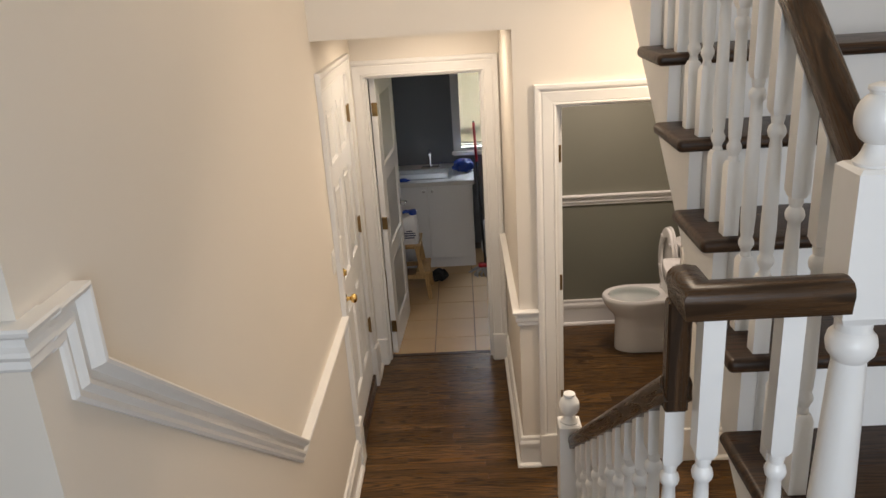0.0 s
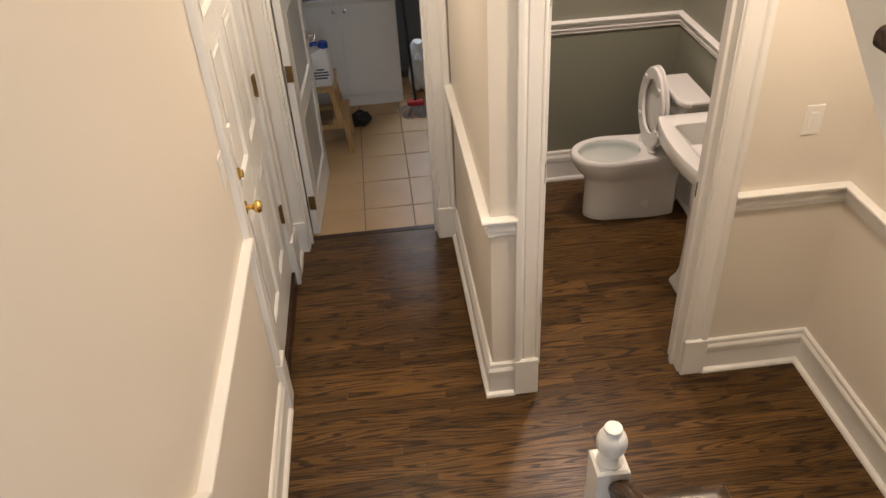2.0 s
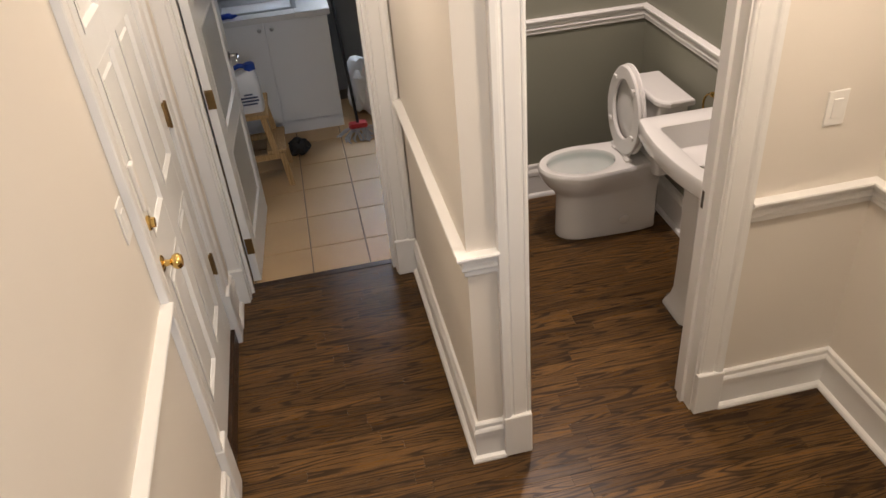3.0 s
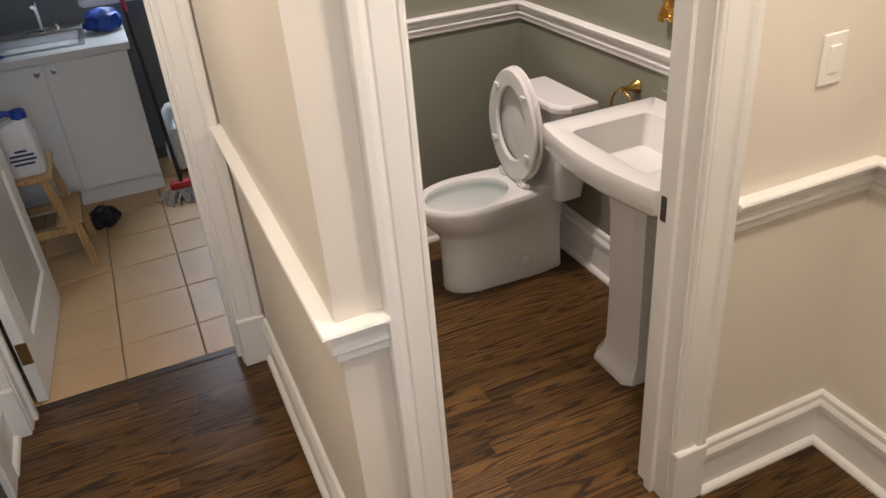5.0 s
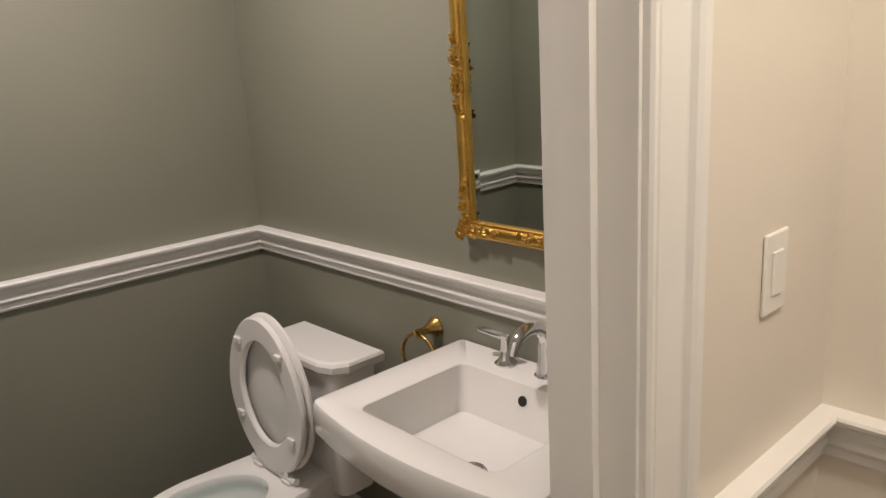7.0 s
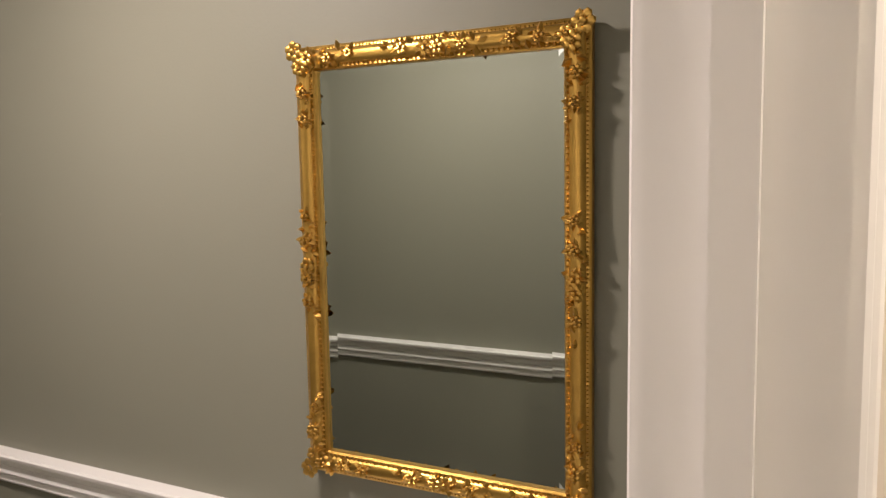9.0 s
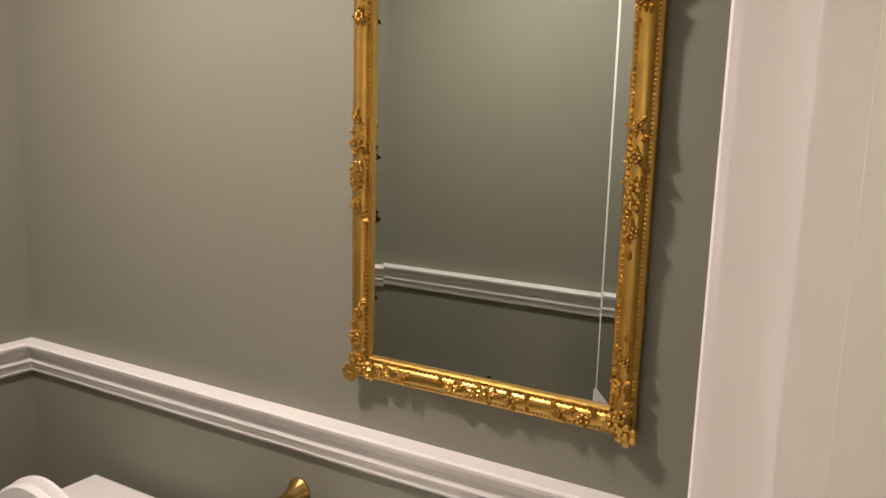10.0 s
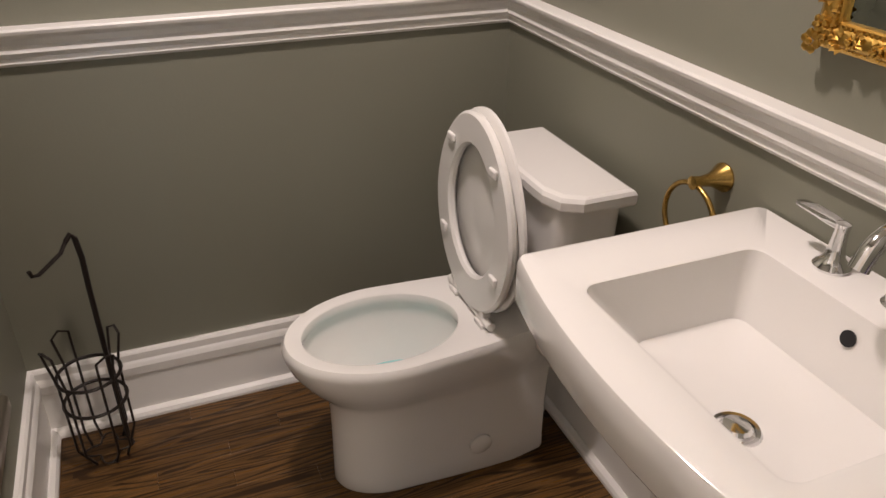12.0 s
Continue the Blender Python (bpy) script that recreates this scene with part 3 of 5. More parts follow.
# ---- more materials ----
TILE = material("beige_ceramic_tile", (0.50, 0.335, 0.175), 0.42, var=0.12, scale=4, bump=0.03, bump_scale=30)
GROUT = material("grey_grout", (0.16, 0.13, 0.10), 0.9)
CERAMIC = material("white_glazed_ceramic", (0.80, 0.785, 0.76), 0.09, var=0.01, coat=0.5)
SEAT = material("white_seat_plastic", (0.80, 0.785, 0.76), 0.22, var=0.01)
CHROME = material("polished_chrome", (0.78, 0.78, 0.79), 0.09, 1.0, var=0.02)
DARK_NICKEL = material("dark_nickel", (0.20, 0.18, 0.16), 0.26, 1.0, var=0.1, scale=30)
NICKEL = material("brushed_nickel", (0.55, 0.50, 0.44), 0.3, 1.0, var=0.08, scale=30)
BRASS = material("polished_brass", (0.80, 0.55, 0.20), 0.14, 1.0, var=0.08, scale=20)
SATIN = material("satin_brass", (0.55, 0.36, 0.11), 0.27, 1.0, var=0.1, scale=25)
ANTIQUE = material("worn_brass_hinge", (0.30, 0.20, 0.09), 0.38, 1.0, var=0.25, scale=40)
GOLD = material("antique_gold_leaf", (0.61, 0.375, 0.09), 0.31, 0.95, var=0.22, scale=40, bump=0.22, bump_scale=220)
MIRROR = material("silvered_mirror", (0.65, 0.70, 0.66), 0.005, 1.0, var=0.0)
WIRE = material("black_enamel_wire", (0.018, 0.013, 0.011), 0.4, 0.3, var=0.2, scale=40)
GLASS = glass("clear_glass", (1, 1, 1))
THIN = glass("thin_clear_glass", (0.97, 0.97, 0.98), 0.0, 1.15)
PURPLE = material("purple_soap", (0.055, 0.022, 0.16), 0.12, var=0.05)
WATER = material("turquoise_water", (0.30, 0.62, 0.62), 0.04, var=0.1, scale=8)
DARK = material("dark_opening", (0.01, 0.01, 0.01), 0.7)
PINE = oak("pale_birch_wood", (0.30, 0.18, 0.075), (0.52, 0.345, 0.165), 0.45, 2, False)
WHITE = material("white_laminate", (0.74, 0.75, 0.77), 0.32, var=0.02)
COUNTER = material("speckled_white_counter", (0.64, 0.64, 0.63), 0.3, var=0.12, scale=160)
STEEL = material("brushed_steel", (0.45, 0.46, 0.47), 0.28, 1.0, var=0.1, scale=30)
BLUE = material("blue_plastic", (0.015, 0.06, 0.34), 0.4, var=0.3, scale=30, bump=0.3, bump_scale=40)
RED = material("red_plastic", (0.42, 0.015, 0.02), 0.35, var=0.1)
BLACK = material("black_rubber", (0.012, 0.012, 0.013), 0.65, var=0.2, scale=40)
JUG = material("white_jug_plastic", (0.66, 0.68, 0.71), 0.4, var=0.03)
INK = material("label_ink", (0.03, 0.045, 0.11), 0.5)
FROST = material("frosted_pane", (0.50, 0.51, 0.50), 0.28, var=0.05, scale=12)
MOP = material("grey_cotton_strands", (0.40, 0.41, 0.44), 0.9, var=0.25, scale=90, bump=0.5, bump_scale=150)
SLAT = material("cream_blind_slat", (0.55, 0.49, 0.37), 0.5, var=0.04)
PLATE = material("switch_plate_plastic", (0.80, 0.78, 0.74), 0.28, var=0.01)


def moved(bm, m):
    bmesh.ops.transform(bm, matrix=m, verts=bm.verts)
    return bm


# ---- doors ----
def panel_door(name, m, wide, high, panels, label, fill, stile=0.11):
    """A framed leaf, width along x, thickness along y, front at y = 0: stiles, rails and sunk raised panels on both sides."""
    door = tagged(new(name), label, "door", kind="structure")
    door.matrix_world = m
    t = 0.04
    xs = sorted({p[0] for p in panels} | {p[1] for p in panels})
    part("core", B(0.004, 0.011, 0.004, wide - 0.004, t - 0.011, high - 0.004), fill, door)
    edges_x = [0.0] + xs + [wide]
    for a, b in zip(edges_x[0::2], edges_x[1::2]):
        part("stile", B(a, 0, 0, b, t, high, bevel=0.002), PAINT, door)
    cols = list(zip(xs[0::2], xs[1::2]))
    for a, b in cols:
        zs = sorted({z for p in panels if p[0] == a for z in (p[2], p[3])})
        edges_z = [0.0] + zs + [high]
        for c, d in zip(edges_z[0::2], edges_z[1::2]):
            part("rail", B(a, 0.0005, c, b, t - 0.0005, d), PAINT, door)
    for a, b, c, d in panels:
        bm = bmesh.new()
        for y, s in ((0.0, -1), (t, 1)):
            sweep(bm, [(a, y, c), (b, y, c), (b, y, d), (a, y, d)], (0, s, 0), [(s * -0.0, 0.0), (s * 0.004, 0.003), (s * -0.010, 0.003), (s * -0.022, -0.008), (s * -0.022, -0.012), (0, -0.012)], closed=True)
        part("panel_moulding", bm, PAINT, door)
        if fill is PAINT:
            part("panel", B(a + 0.045, 0.004, c + 0.045, b - 0.045, t - 0.004, d - 0.045, bevel=0.0065), PAINT, door)
        else:
            part("pane", B(a + 0.018, 0.008, c + 0.018, b - 0.018, t - 0.008, d - 0.018), fill, door)
    return door


W, Hh = LY1 - LY0 - 0.006, LH - SILL - 0.012
cols = [(0.11, W / 2 - 0.05), (W / 2 + 0.05, W - 0.11)]
rows = [(0.22, 0.80), (0.96, 1.52), (1.62, 1.92)]
side_door = panel_door("door_1", Matrix.Translation((XW - 0.004, LY0 + 0.003, SILL + 0.008)) @ pose(0, 0, 0, 0, 0, 90),
                       W, Hh, [(a, b, c, d) for a, b in cols for c, d in rows], "closed white six-panel door with brass knob", PAINT)
LYK = 0.075


def knob(parent, x, z, r, mat):
    bm = lathe(bmesh.new(), [(0.004, 0.0), (0.028, 0.0), (0.029, 0.003), (0.024, 0.007), (0.012, 0.010), (0.010, 0.026), (0.013, 0.031), (r * 0.8, 0.036), (r, 0.047), (r * 0.95, 0.056), (r * 0.7, 0.064), (0.004, 0.067)], n=24)
    moved(bm, Matrix.Translation((x, 0.001, z)) @ pose(0, 0, 0, 90))
    return part("knob", bm, mat, parent, "polished brass knob", smooth=True)


knob(side_door, LYK, 0.880, 0.027, BRASS)
bm = B(LYK - 0.022, -0.016, 1.085, LYK + 0.018, 0.0, 1.245, bevel=0.006, seg=2)
part("latch_guard", bm, PLATE, side_door, "cream door latch guard")
bm = moved(lathe(bmesh.new(), [(0.004, 0), (0.024, 0), (0.024, 0.008), (0.017, 0.012), (0.016, 0.022), (0.004, 0.024)], n=20), Matrix.Translation((LYK, 0, 1.035)) @ pose(0, 0, 0, 90))
part("deadbolt", bm, BRASS, side_door, "brass deadbolt", smooth=True)
for z in (0.37, 1.08, 1.79):
    bm = B(W - 0.014, -0.012, z - 0.048, W + 0.014, 0.002, z + 0.048, bevel=0.002)
    tube(bm, [(W, -0.012, z - 0.055), (W, -0.012, z + 0.055)], 0.0065, 10)
    part("hinge", bm, ANTIQUE, side_door, "worn brass butt hinge")
KW = KX1 - KX0 - 0.006
kitchen_door = panel_door("door_2", Matrix.Translation((KX0 + 0.052, YKB + 0.008, 0.008)) @ pose(0, 0, 0, 0, 0, 86.5), KW, KH - 0.012,
                          [(0.11, KW - 0.11, c, c + 0.50) for c in (0.20, 0.81, 1.41)], "white door with frosted panes standing open into the kitchen", FROST)
for z in (0.22, 1.02, 1.82):
    part("hinge", B(-0.004, -0.004, z - 0.045, 0.0005, 0.034, z + 0.045), ANTIQUE, kitchen_door, "worn brass butt hinge")
bm = moved(lathe(bmesh.new(), [(0.004, 0), (0.026, 0), (0.026, 0.006), (0.010, 0.010), (0.009, 0.045), (0.004, 0.047)], n=18), Matrix.Translation((KW - 0.07, 0, 0.98)) @ pose(0, 0, 0, 90))
tube(bm, [(KW - 0.07, -0.045, 0.98), (KW - 0.10, -0.05, 0.98), (KW - 0.17, -0.05, 0.98)], [0.009, 0.009, 0.006], 10)
part("lever_handle", bm, CHROME, kitchen_door, "chrome lever handle", smooth=True)
# powder room door, open inward beside the partition
PW = DX1 - DX0 - 0.036
pcols = [(0.10, PW / 2 - 0.045), (PW / 2 + 0.045, PW - 0.10)]
powder_door = panel_door("door_3", Matrix.Translation((DX0 + 0.043, YP + 0.022, 0.008)) @ pose(0, 0, 0, 0, 0, 96), PW, DH - 0.012,
                         [(a, b, c, d) for a, b in pcols for c, d in rows], "white panelled door standing open into the powder room", PAINT)
for z in (0.335, 1.04, 1.745):
    part("hinge", B(-0.0022, 0.004, z - 0.045, 0.0005, 0.030, z + 0.045, bevel=0.001), ANTIQUE, powder_door, "worn brass hinge leaf")
bm = B(DX1 - 0.0022, YF + 0.062 + 0.02, 0.922 - 0.034, DX1 + 0.001, YF + 0.115, 0.922 + 0.034, bevel=0.001)
box(bm, DX1 - 0.0026, YF + 0.09, 0.922 - 0.012, DX1 + 0.001, YF + 0.104, 0.922 + 0.012)
# strike plate on the other jamb
under(part("strike_plate", bm, DARK_NICKEL, label="nickel strike plate"), pdoor)


def switch(m, label):
    s = tagged(new("light_switch"), label, "light switch", "light switches")
    s.matrix_world = m
    part("cover_plate", B(-0.036, -0.006, -0.06, 0.036, 0, 0.06, bevel=0.0035, seg=2), PLATE, s)
    part("rocker", B(-0.0165, -0.009, -0.033, 0.0165, -0.005, 0.033, bevel=0.002), PLATE, s)
    return s


switch(pose(1.558, YF, 1.252), "white decorator light switch on the cream wall")
switch(pose(XW, 3.55, 1.295, 0, 0, 90), "white light switch beside the side door")

# ---- kitchen ----
CF, CT = 6.74, 0.86
cab = thing("kitchen_cabinet", -0.5, 7.0, 0, "white laminate sink cabinet with two doors", "cabinet")
under(part("body", B(-1.15, CF + 0.02, 0.10, 0.15, KN - 0.01, CT - 0.04), WHITE), cab)
under(part("toe_kick", B(-1.15, CF + 0.035, 0, 0.15, KN - 0.01, 0.10), WHITE), cab)
for a, b, kx in ((-0.70, -0.272, -0.303), (-0.266, 0.148, -0.222)):
    d = under(part("door", B(a, CF, 0.105, b, CF + 0.018, CT - 0.045, bevel=0.002), WHITE), cab)
    bm = moved(lathe(bmesh.new(), [(0.004, 0), (0.008, 0), (0.006, 0.012), (0.014, 0.018), (0.014, 0.024), (0.004, 0.028)], n=14), Matrix.Translation((kx, CF, 0.775)) @ pose(0, 0, 0, 90))
    k = part("handle", bm, STEEL, d, "steel knob", smooth=True)
d = under(part("door", B(-1.148, CF, 0.105, -0.706, CF + 0.018, CT - 0.045, bevel=0.002), WHITE), cab)
bm = bmesh.new()
SX0, SX1, SY0, SY1 = -0.56, -0.06, CF + 0.10, CF + 0.48
box(bm, -1.17, CF - 0.02, CT - 0.04, SX0, KN - 0.005, CT, bevel=0.004), box(bm, SX1, CF - 0.02, CT - 0.04, 0.17, KN - 0.005, CT, bevel=0.004)
box(bm, SX0, CF - 0.02, CT - 0.04, SX1, SY0, CT), box(bm, SX0, SY1, CT - 0.04, SX1, KN - 0.005, CT)
tagged(part("worktop", bm, COUNTER), "speckled white laminate kitchen worktop", "worktop")
ksink = thing("kitchen_sink", -0.31, 7.03, CT, "stainless steel kitchen sink set in the worktop", "sink")
bm = bmesh.new()
sweep(bm, [(SX0, SY0, CT), (SX1, SY0, CT), (SX1, SY1, CT), (SX0, SY1, CT)], (0, 0, 1), [(-0.02, 0.006), (0.006, 0.008), (0.01, 0.0), (0.02, -0.16), (0.016, -0.16), (0.0, 0.0), (-0.02, 0.001)], closed=True)
box(bm, SX0 + 0.012, SY0 + 0.012, CT - 0.165, SX1 - 0.012, SY1 - 0.012, CT - 0.158)
under(part("bowl", bm, STEEL), ksink)
tap = thing("kitchen_tap", -0.25, 7.27, CT, "chrome kitchen tap with tall curved spout", "tap")
bm = tube(bmesh.new(), [(-0.25, 7.27, CT), (-0.25, 7.27, CT + 0.16), (-0.25, 7.25, CT + 0.19), (-0.25, 7.19, CT + 0.195), (-0.25, 7.12, CT + 0.17)], 0.012, 10)
under(part("spout", bm, CHROME, smooth=True), tap)
bm = B(-0.34, 7.25, CT, -0.16, 7.29, CT + 0.02, bevel=0.008)
tube(bm, [(-0.17, 7.27, CT + 0.02), (-0.17, 7.25, CT + 0.05), (-0.15, 7.22, CT + 0.06)], 0.008, 8)
under(part("base_plate", bm, CHROME), tap)
bm = lathe(bmesh.new(), [(0.004, CT), (0.04, CT), (0.042, CT + 0.01), (0.042, CT + 0.12), (0.03, CT + 0.15), (0.014, CT + 0.165), (0.014, CT + 0.19), (0.004, CT + 0.192)], -0.62, 7.18, 18)
tagged(part("detergent_bottle", bm, RED, smooth=True), "red plastic detergent bottle beside the sink", "bottle")


def crumple(name, c, r, mat, label, category, seed, flat=0.55):
    bm = blob(bmesh.new(), (0, 0, 0), 1, 1, 1, 3)
    for v in bm.verts:
        k = 1 + 0.38 * noise.noise(v.co * 2.1 + Vector((seed, 0, 0))) + 0.18 * noise.noise(v.co * 5.5)
        v.co = Vector((v.co.x * r[0] * k, v.co.y * r[1] * k, max(-flat, v.co.z) * r[2] * k))
    low = min(v.co.z for v in bm.verts)
    for v in bm.verts:
        v.co += Vector((c[0], c[1], c[2] - low))
    return tagged(part(name, bm, mat, smooth=True), label, category)


crumple("cleaning_cloth", (0.07, 7.1, CT), (0.10, 0.09, 0.07), BLUE, "crumpled blue cloth on the worktop", "cloth", 3)
crumple("dish_cloth", (-0.50, 6.79, CT + 0.001), (0.07, 0.035, 0.018), BLUE, "small blue dish cloth by the sink", "cloth", 8)
crumple("plastic_bag", (0.33, 6.95, 0.0), (0.11, 0.13, 0.24), JUG, "white plastic bag on the tiled floor", "bag", 5)
crumple("slipper", (-0.187, 6.42, 0.0), (0.075, 0.065, 0.06), BLACK, "small dark rounded slipper on the tiles", "slipper", 9, 0.8)
# step stool with a jug on it
st = thing("step_stool", -0.42, 6.17, 0, "pale birch step stool with two steps", "stool")
YN, YS = 6.01, 6.33


def slanted(x0, z0, x1, z1, y, w=0.036, t=0.026):
    """A flat bar in a stool side, from (x0, z0) up to (x1, z1)."""
    return loft(bmesh.new(), [[(x - w / 2, y - t / 2, z), (x + w / 2, y - t / 2, z), (x + w / 2, y + t / 2, z), (x - w / 2, y + t / 2, z)] for x, z in ((x0, z0), (x1, z1))])


for y in (YN, YS):
    under(part("leg", slanted(-0.565, 0.0, -0.525, 0.475, y), PINE), st)
    under(part("leg", slanted(-0.262, 0.0, -0.285, 0.236, y), PINE), st)
    under(part("upright", slanted(-0.318, 0.232, -0.352, 0.475, y), PINE), st)
    under(part("stretcher", B(-0.535, y - 0.012, 0.198, -0.286, y + 0.012, 0.234), PINE), st)
under(part("top_step", B(-0.56, YN - 0.02, 0.475, -0.318, YS + 0.02, 0.5, bevel=0.004), PINE), st)
under(part("lower_step", B(-0.372, YN - 0.012, 0.236, -0.256, YS + 0.012, 0.259, bevel=0.004), PINE), st)
jug = thing("detergent_jug", -0.41, 6.10, 0.5, "white plastic jug with blue cap and label", "jug")


def rrect(x0, y0, x1, y1, r, z, m=4, k=5):
    """Points of a rounded rectangle, the same count for any size."""
    out = []
    for cx, cy, a0 in ((x1 - r, y0 + r, -90), (x1 - r, y1 - r, 0), (x0 + r, y1 - r, 90), (x0 + r, y0 + r, 180)):
        for i in range(k + 1):
            a = radians(a0 + 90 * i / k)
            out.append(Vector((cx + r * math.cos(a), cy + r * math.sin(a), z)))
    full = []
    n = len(out)
    for i in range(n):
        full.append(out[i])
        if (i + 1) % (k + 1) == 0:
            q = out[(i + 1) % n]
            for j in range(1, m + 1):
                full.append(out[i].lerp(q, j / (m + 1)))
    return full


jx, jy, jz = -0.412, 6.10, 0.5
bm = loft(bmesh.new(), [rrect(jx - 0.075, jy - 0.055, jx + 0.075, jy + 0.055, 0.025, jz), rrect(jx - 0.08, jy - 0.06, jx + 0.08, jy + 0.06, 0.025, jz + 0.02),
                        rrect(jx - 0.08, jy - 0.06, jx + 0.08, jy + 0.06, 0.025, jz + 0.17), rrect(jx - 0.06, jy - 0.05, jx + 0.07, jy + 0.05, 0.025, jz + 0.23),
                        rrect(jx + 0.012, jy - 0.028, jx + 0.068, jy + 0.028, 0.02, jz + 0.255)])
under(part("body", bm, JUG, smooth=True), jug)
bm = lathe(bmesh.new(), [(0.004, jz + 0.25), (0.033, jz + 0.25), (0.033, jz + 0.285), (0.028, jz + 0.29), (0.004, jz + 0.29)], jx + 0.04, jy, 18)
under(part("cap", bm, BLUE, label="blue screw cap"), jug)
bm = tube(bmesh.new(), [(jx - 0.068, jy, jz + 0.17), (jx - 0.074, jy, jz + 0.225), (jx - 0.055, jy, jz + 0.268), (jx - 0.015, jy, jz + 0.282), (jx + 0.02, jy, jz + 0.272)], 0.014, 10)
under(part("handle", bm, BLUE, smooth=True), jug)
bm = bmesh.new()
for i, (w, z) in enumerate(((0.05, 0.115), (0.10, 0.095), (0.11, 0.075), (0.085, 0.055))):
    box(bm, jx - w / 2 + 0.005, jy - 0.0625, jz + z, jx + w / 2 + 0.005, jy - 0.0595, jz + z + 0.010)
under(part("label_bars", bm, INK), jug)
# wet floor gear by the wall
mop = thing("floor_mop", 0.22, 6.62, 0, "string mop with a black and red handle leaning on the wall", "mop")
bm = tube(bmesh.new(), [(0.235, 6.56, 0.09), (0.195, 7.38, 1.28)], 0.011, 10)
under(part("handle", bm, BLACK), mop)
bm = tube(bmesh.new(), [(0.2065, 7.14, 0.93), (0.1955, 7.37, 1.265)], 0.0135, 10)
under(part("grip", bm, RED, label="red grip sleeve"), mop)
bm = B(0.17, 6.52, 0.065, 0.30, 6.60, 0.10, bevel=0.012)
under(part("clamp", bm, RED), mop)
rnd = random.Random(4)
bm = bmesh.new()
for k in range(46):
    a, x = rnd.uniform(0, 6.28), rnd.uniform(0.18, 0.29)
    e = Vector((x + 0.10 * math.cos(a), 6.55 + 0.10 * math.sin(a), 0.008 + rnd.uniform(0, 0.012)))
    s = Vector((x, 6.55, 0.07))
    tube(bm, [s, s.lerp(e, 0.5) + Vector((0, 0, 0.015)), e, e + Vector((0.02 * math.cos(a + 1), 0.02 * math.sin(a + 1), 0))], 0.006, 5)
under(part("strands", bm, MOP), mop)
# window and blind
win = thing("window_1", 0.4, KN, 0.98, "white-framed kitchen window with lowered blind", "window", kind="structure")
wx0, wx1, wz0, wz1 = 0.03, 0.78, 0.98, 1.98
bm = sweep(bmesh.new(), [(wx0, KN, wz0), (wx0, KN, wz1), (wx1, KN, wz1), (wx1, KN, wz0)], (0, -1, 0), [(-0.035, 0.0), (-0.035, 0.018), (0.045, 0.022), (0.045, 0.0), (0.0, 0.0), (0.0, -0.1), (-0.035, -0.1)], closed=True)
under(part("window_frame", bm, TRIM), win)
under(part("window_sill", B(wx0 - 0.06, KN - 0.05, wz0 - 0.03, wx1 + 0.06, KN - 0.002, wz0, bevel=0.004), TRIM), win)
under(part("meeting_rail", B(wx0 + 0.03, KN + 0.03, 1.19, wx1 - 0.03, KN + 0.06, 1.235), TRIM), win)
pane = under(part("pane", B(wx0 + 0.03, KN + 0.064, wz0 + 0.03, wx1 - 0.03, KN + 0.068, wz1 - 0.03), GLASS), win)
pane.visible_shadow = False
blind = thing("window_blind", 0.4, KN, wz1, "cream venetian blind hanging in the kitchen window", "blind")
under(part("head_rail", B(wx0 + 0.03, KN - 0.005, wz1 - 0.065, wx1 - 0.03, KN + 0.03, wz1 - 0.036), SLAT), blind)
me = None
for k in range(30):
    z = wz1 - 0.08 - k * 0.0285
    bm = moved(B(-0.345, -0.0165, -0.0006, 0.345, 0.0165, 0.0006), pose(0, 0, 0, 60))
    if me is None:
        sl = part("slat", bm, SLAT)
        me = sl.data
    else:
        bm.free()
        sl = new("slat", me)
    sl.location = (0.405, KN + 0.012, z)
    under(sl, blind)
under(part("bottom_rail", B(wx0 + 0.03, KN, 1.028, wx1 - 0.03, KN + 0.025, 1.045, bevel=0.003), SLAT), blind)
for x in (0.16, 0.65):
    under(part("cord", tube(bmesh.new(), [(x, KN + 0.0125, wz1 - 0.04), (x, KN + 0.0125, 1.04)], 0.0012, 5), SLAT), blind)

# ---- powder room: toilet ----
TY = 4.942
toilet = thing("toilet", 1.4, TY, 0, "white ceramic skirted toilet with lid and seat raised", "toilet")


def oval(xf, xr, xc, wf, wr, z, n=64, e=5.0):
    """Bowl outline round (xc, TY): elliptic to the front (xf), squared to the rear (xr)."""
    out = []
    for k in range(n):
        a = 2 * math.pi * k / n
        c, s = math.cos(a), math.sin(a)
        if c <= 0:
            out.append(Vector((xc + (xc - xf) * c, TY + wf * s, z)))
        else:
            p = 2.0 + (e - 2.0) * c ** 0.5
            r = 1.0 / ((abs(c) / (xr - xc)) ** p + (abs(s) / wf) ** p) ** (1 / p)
            y = r * s
            x = r * c
            y *= 1 + (wr / wf - 1) * min(1, x / (xr - xc))
            out.append(Vector((xc + x, TY + y, z)))
    return out


def hole(xc, a, b, z, n=64):
    return [Vector((xc + a * math.cos(2 * math.pi * k / n), TY + b * math.sin(2 * math.pi * k / n), z)) for k in range(n)]


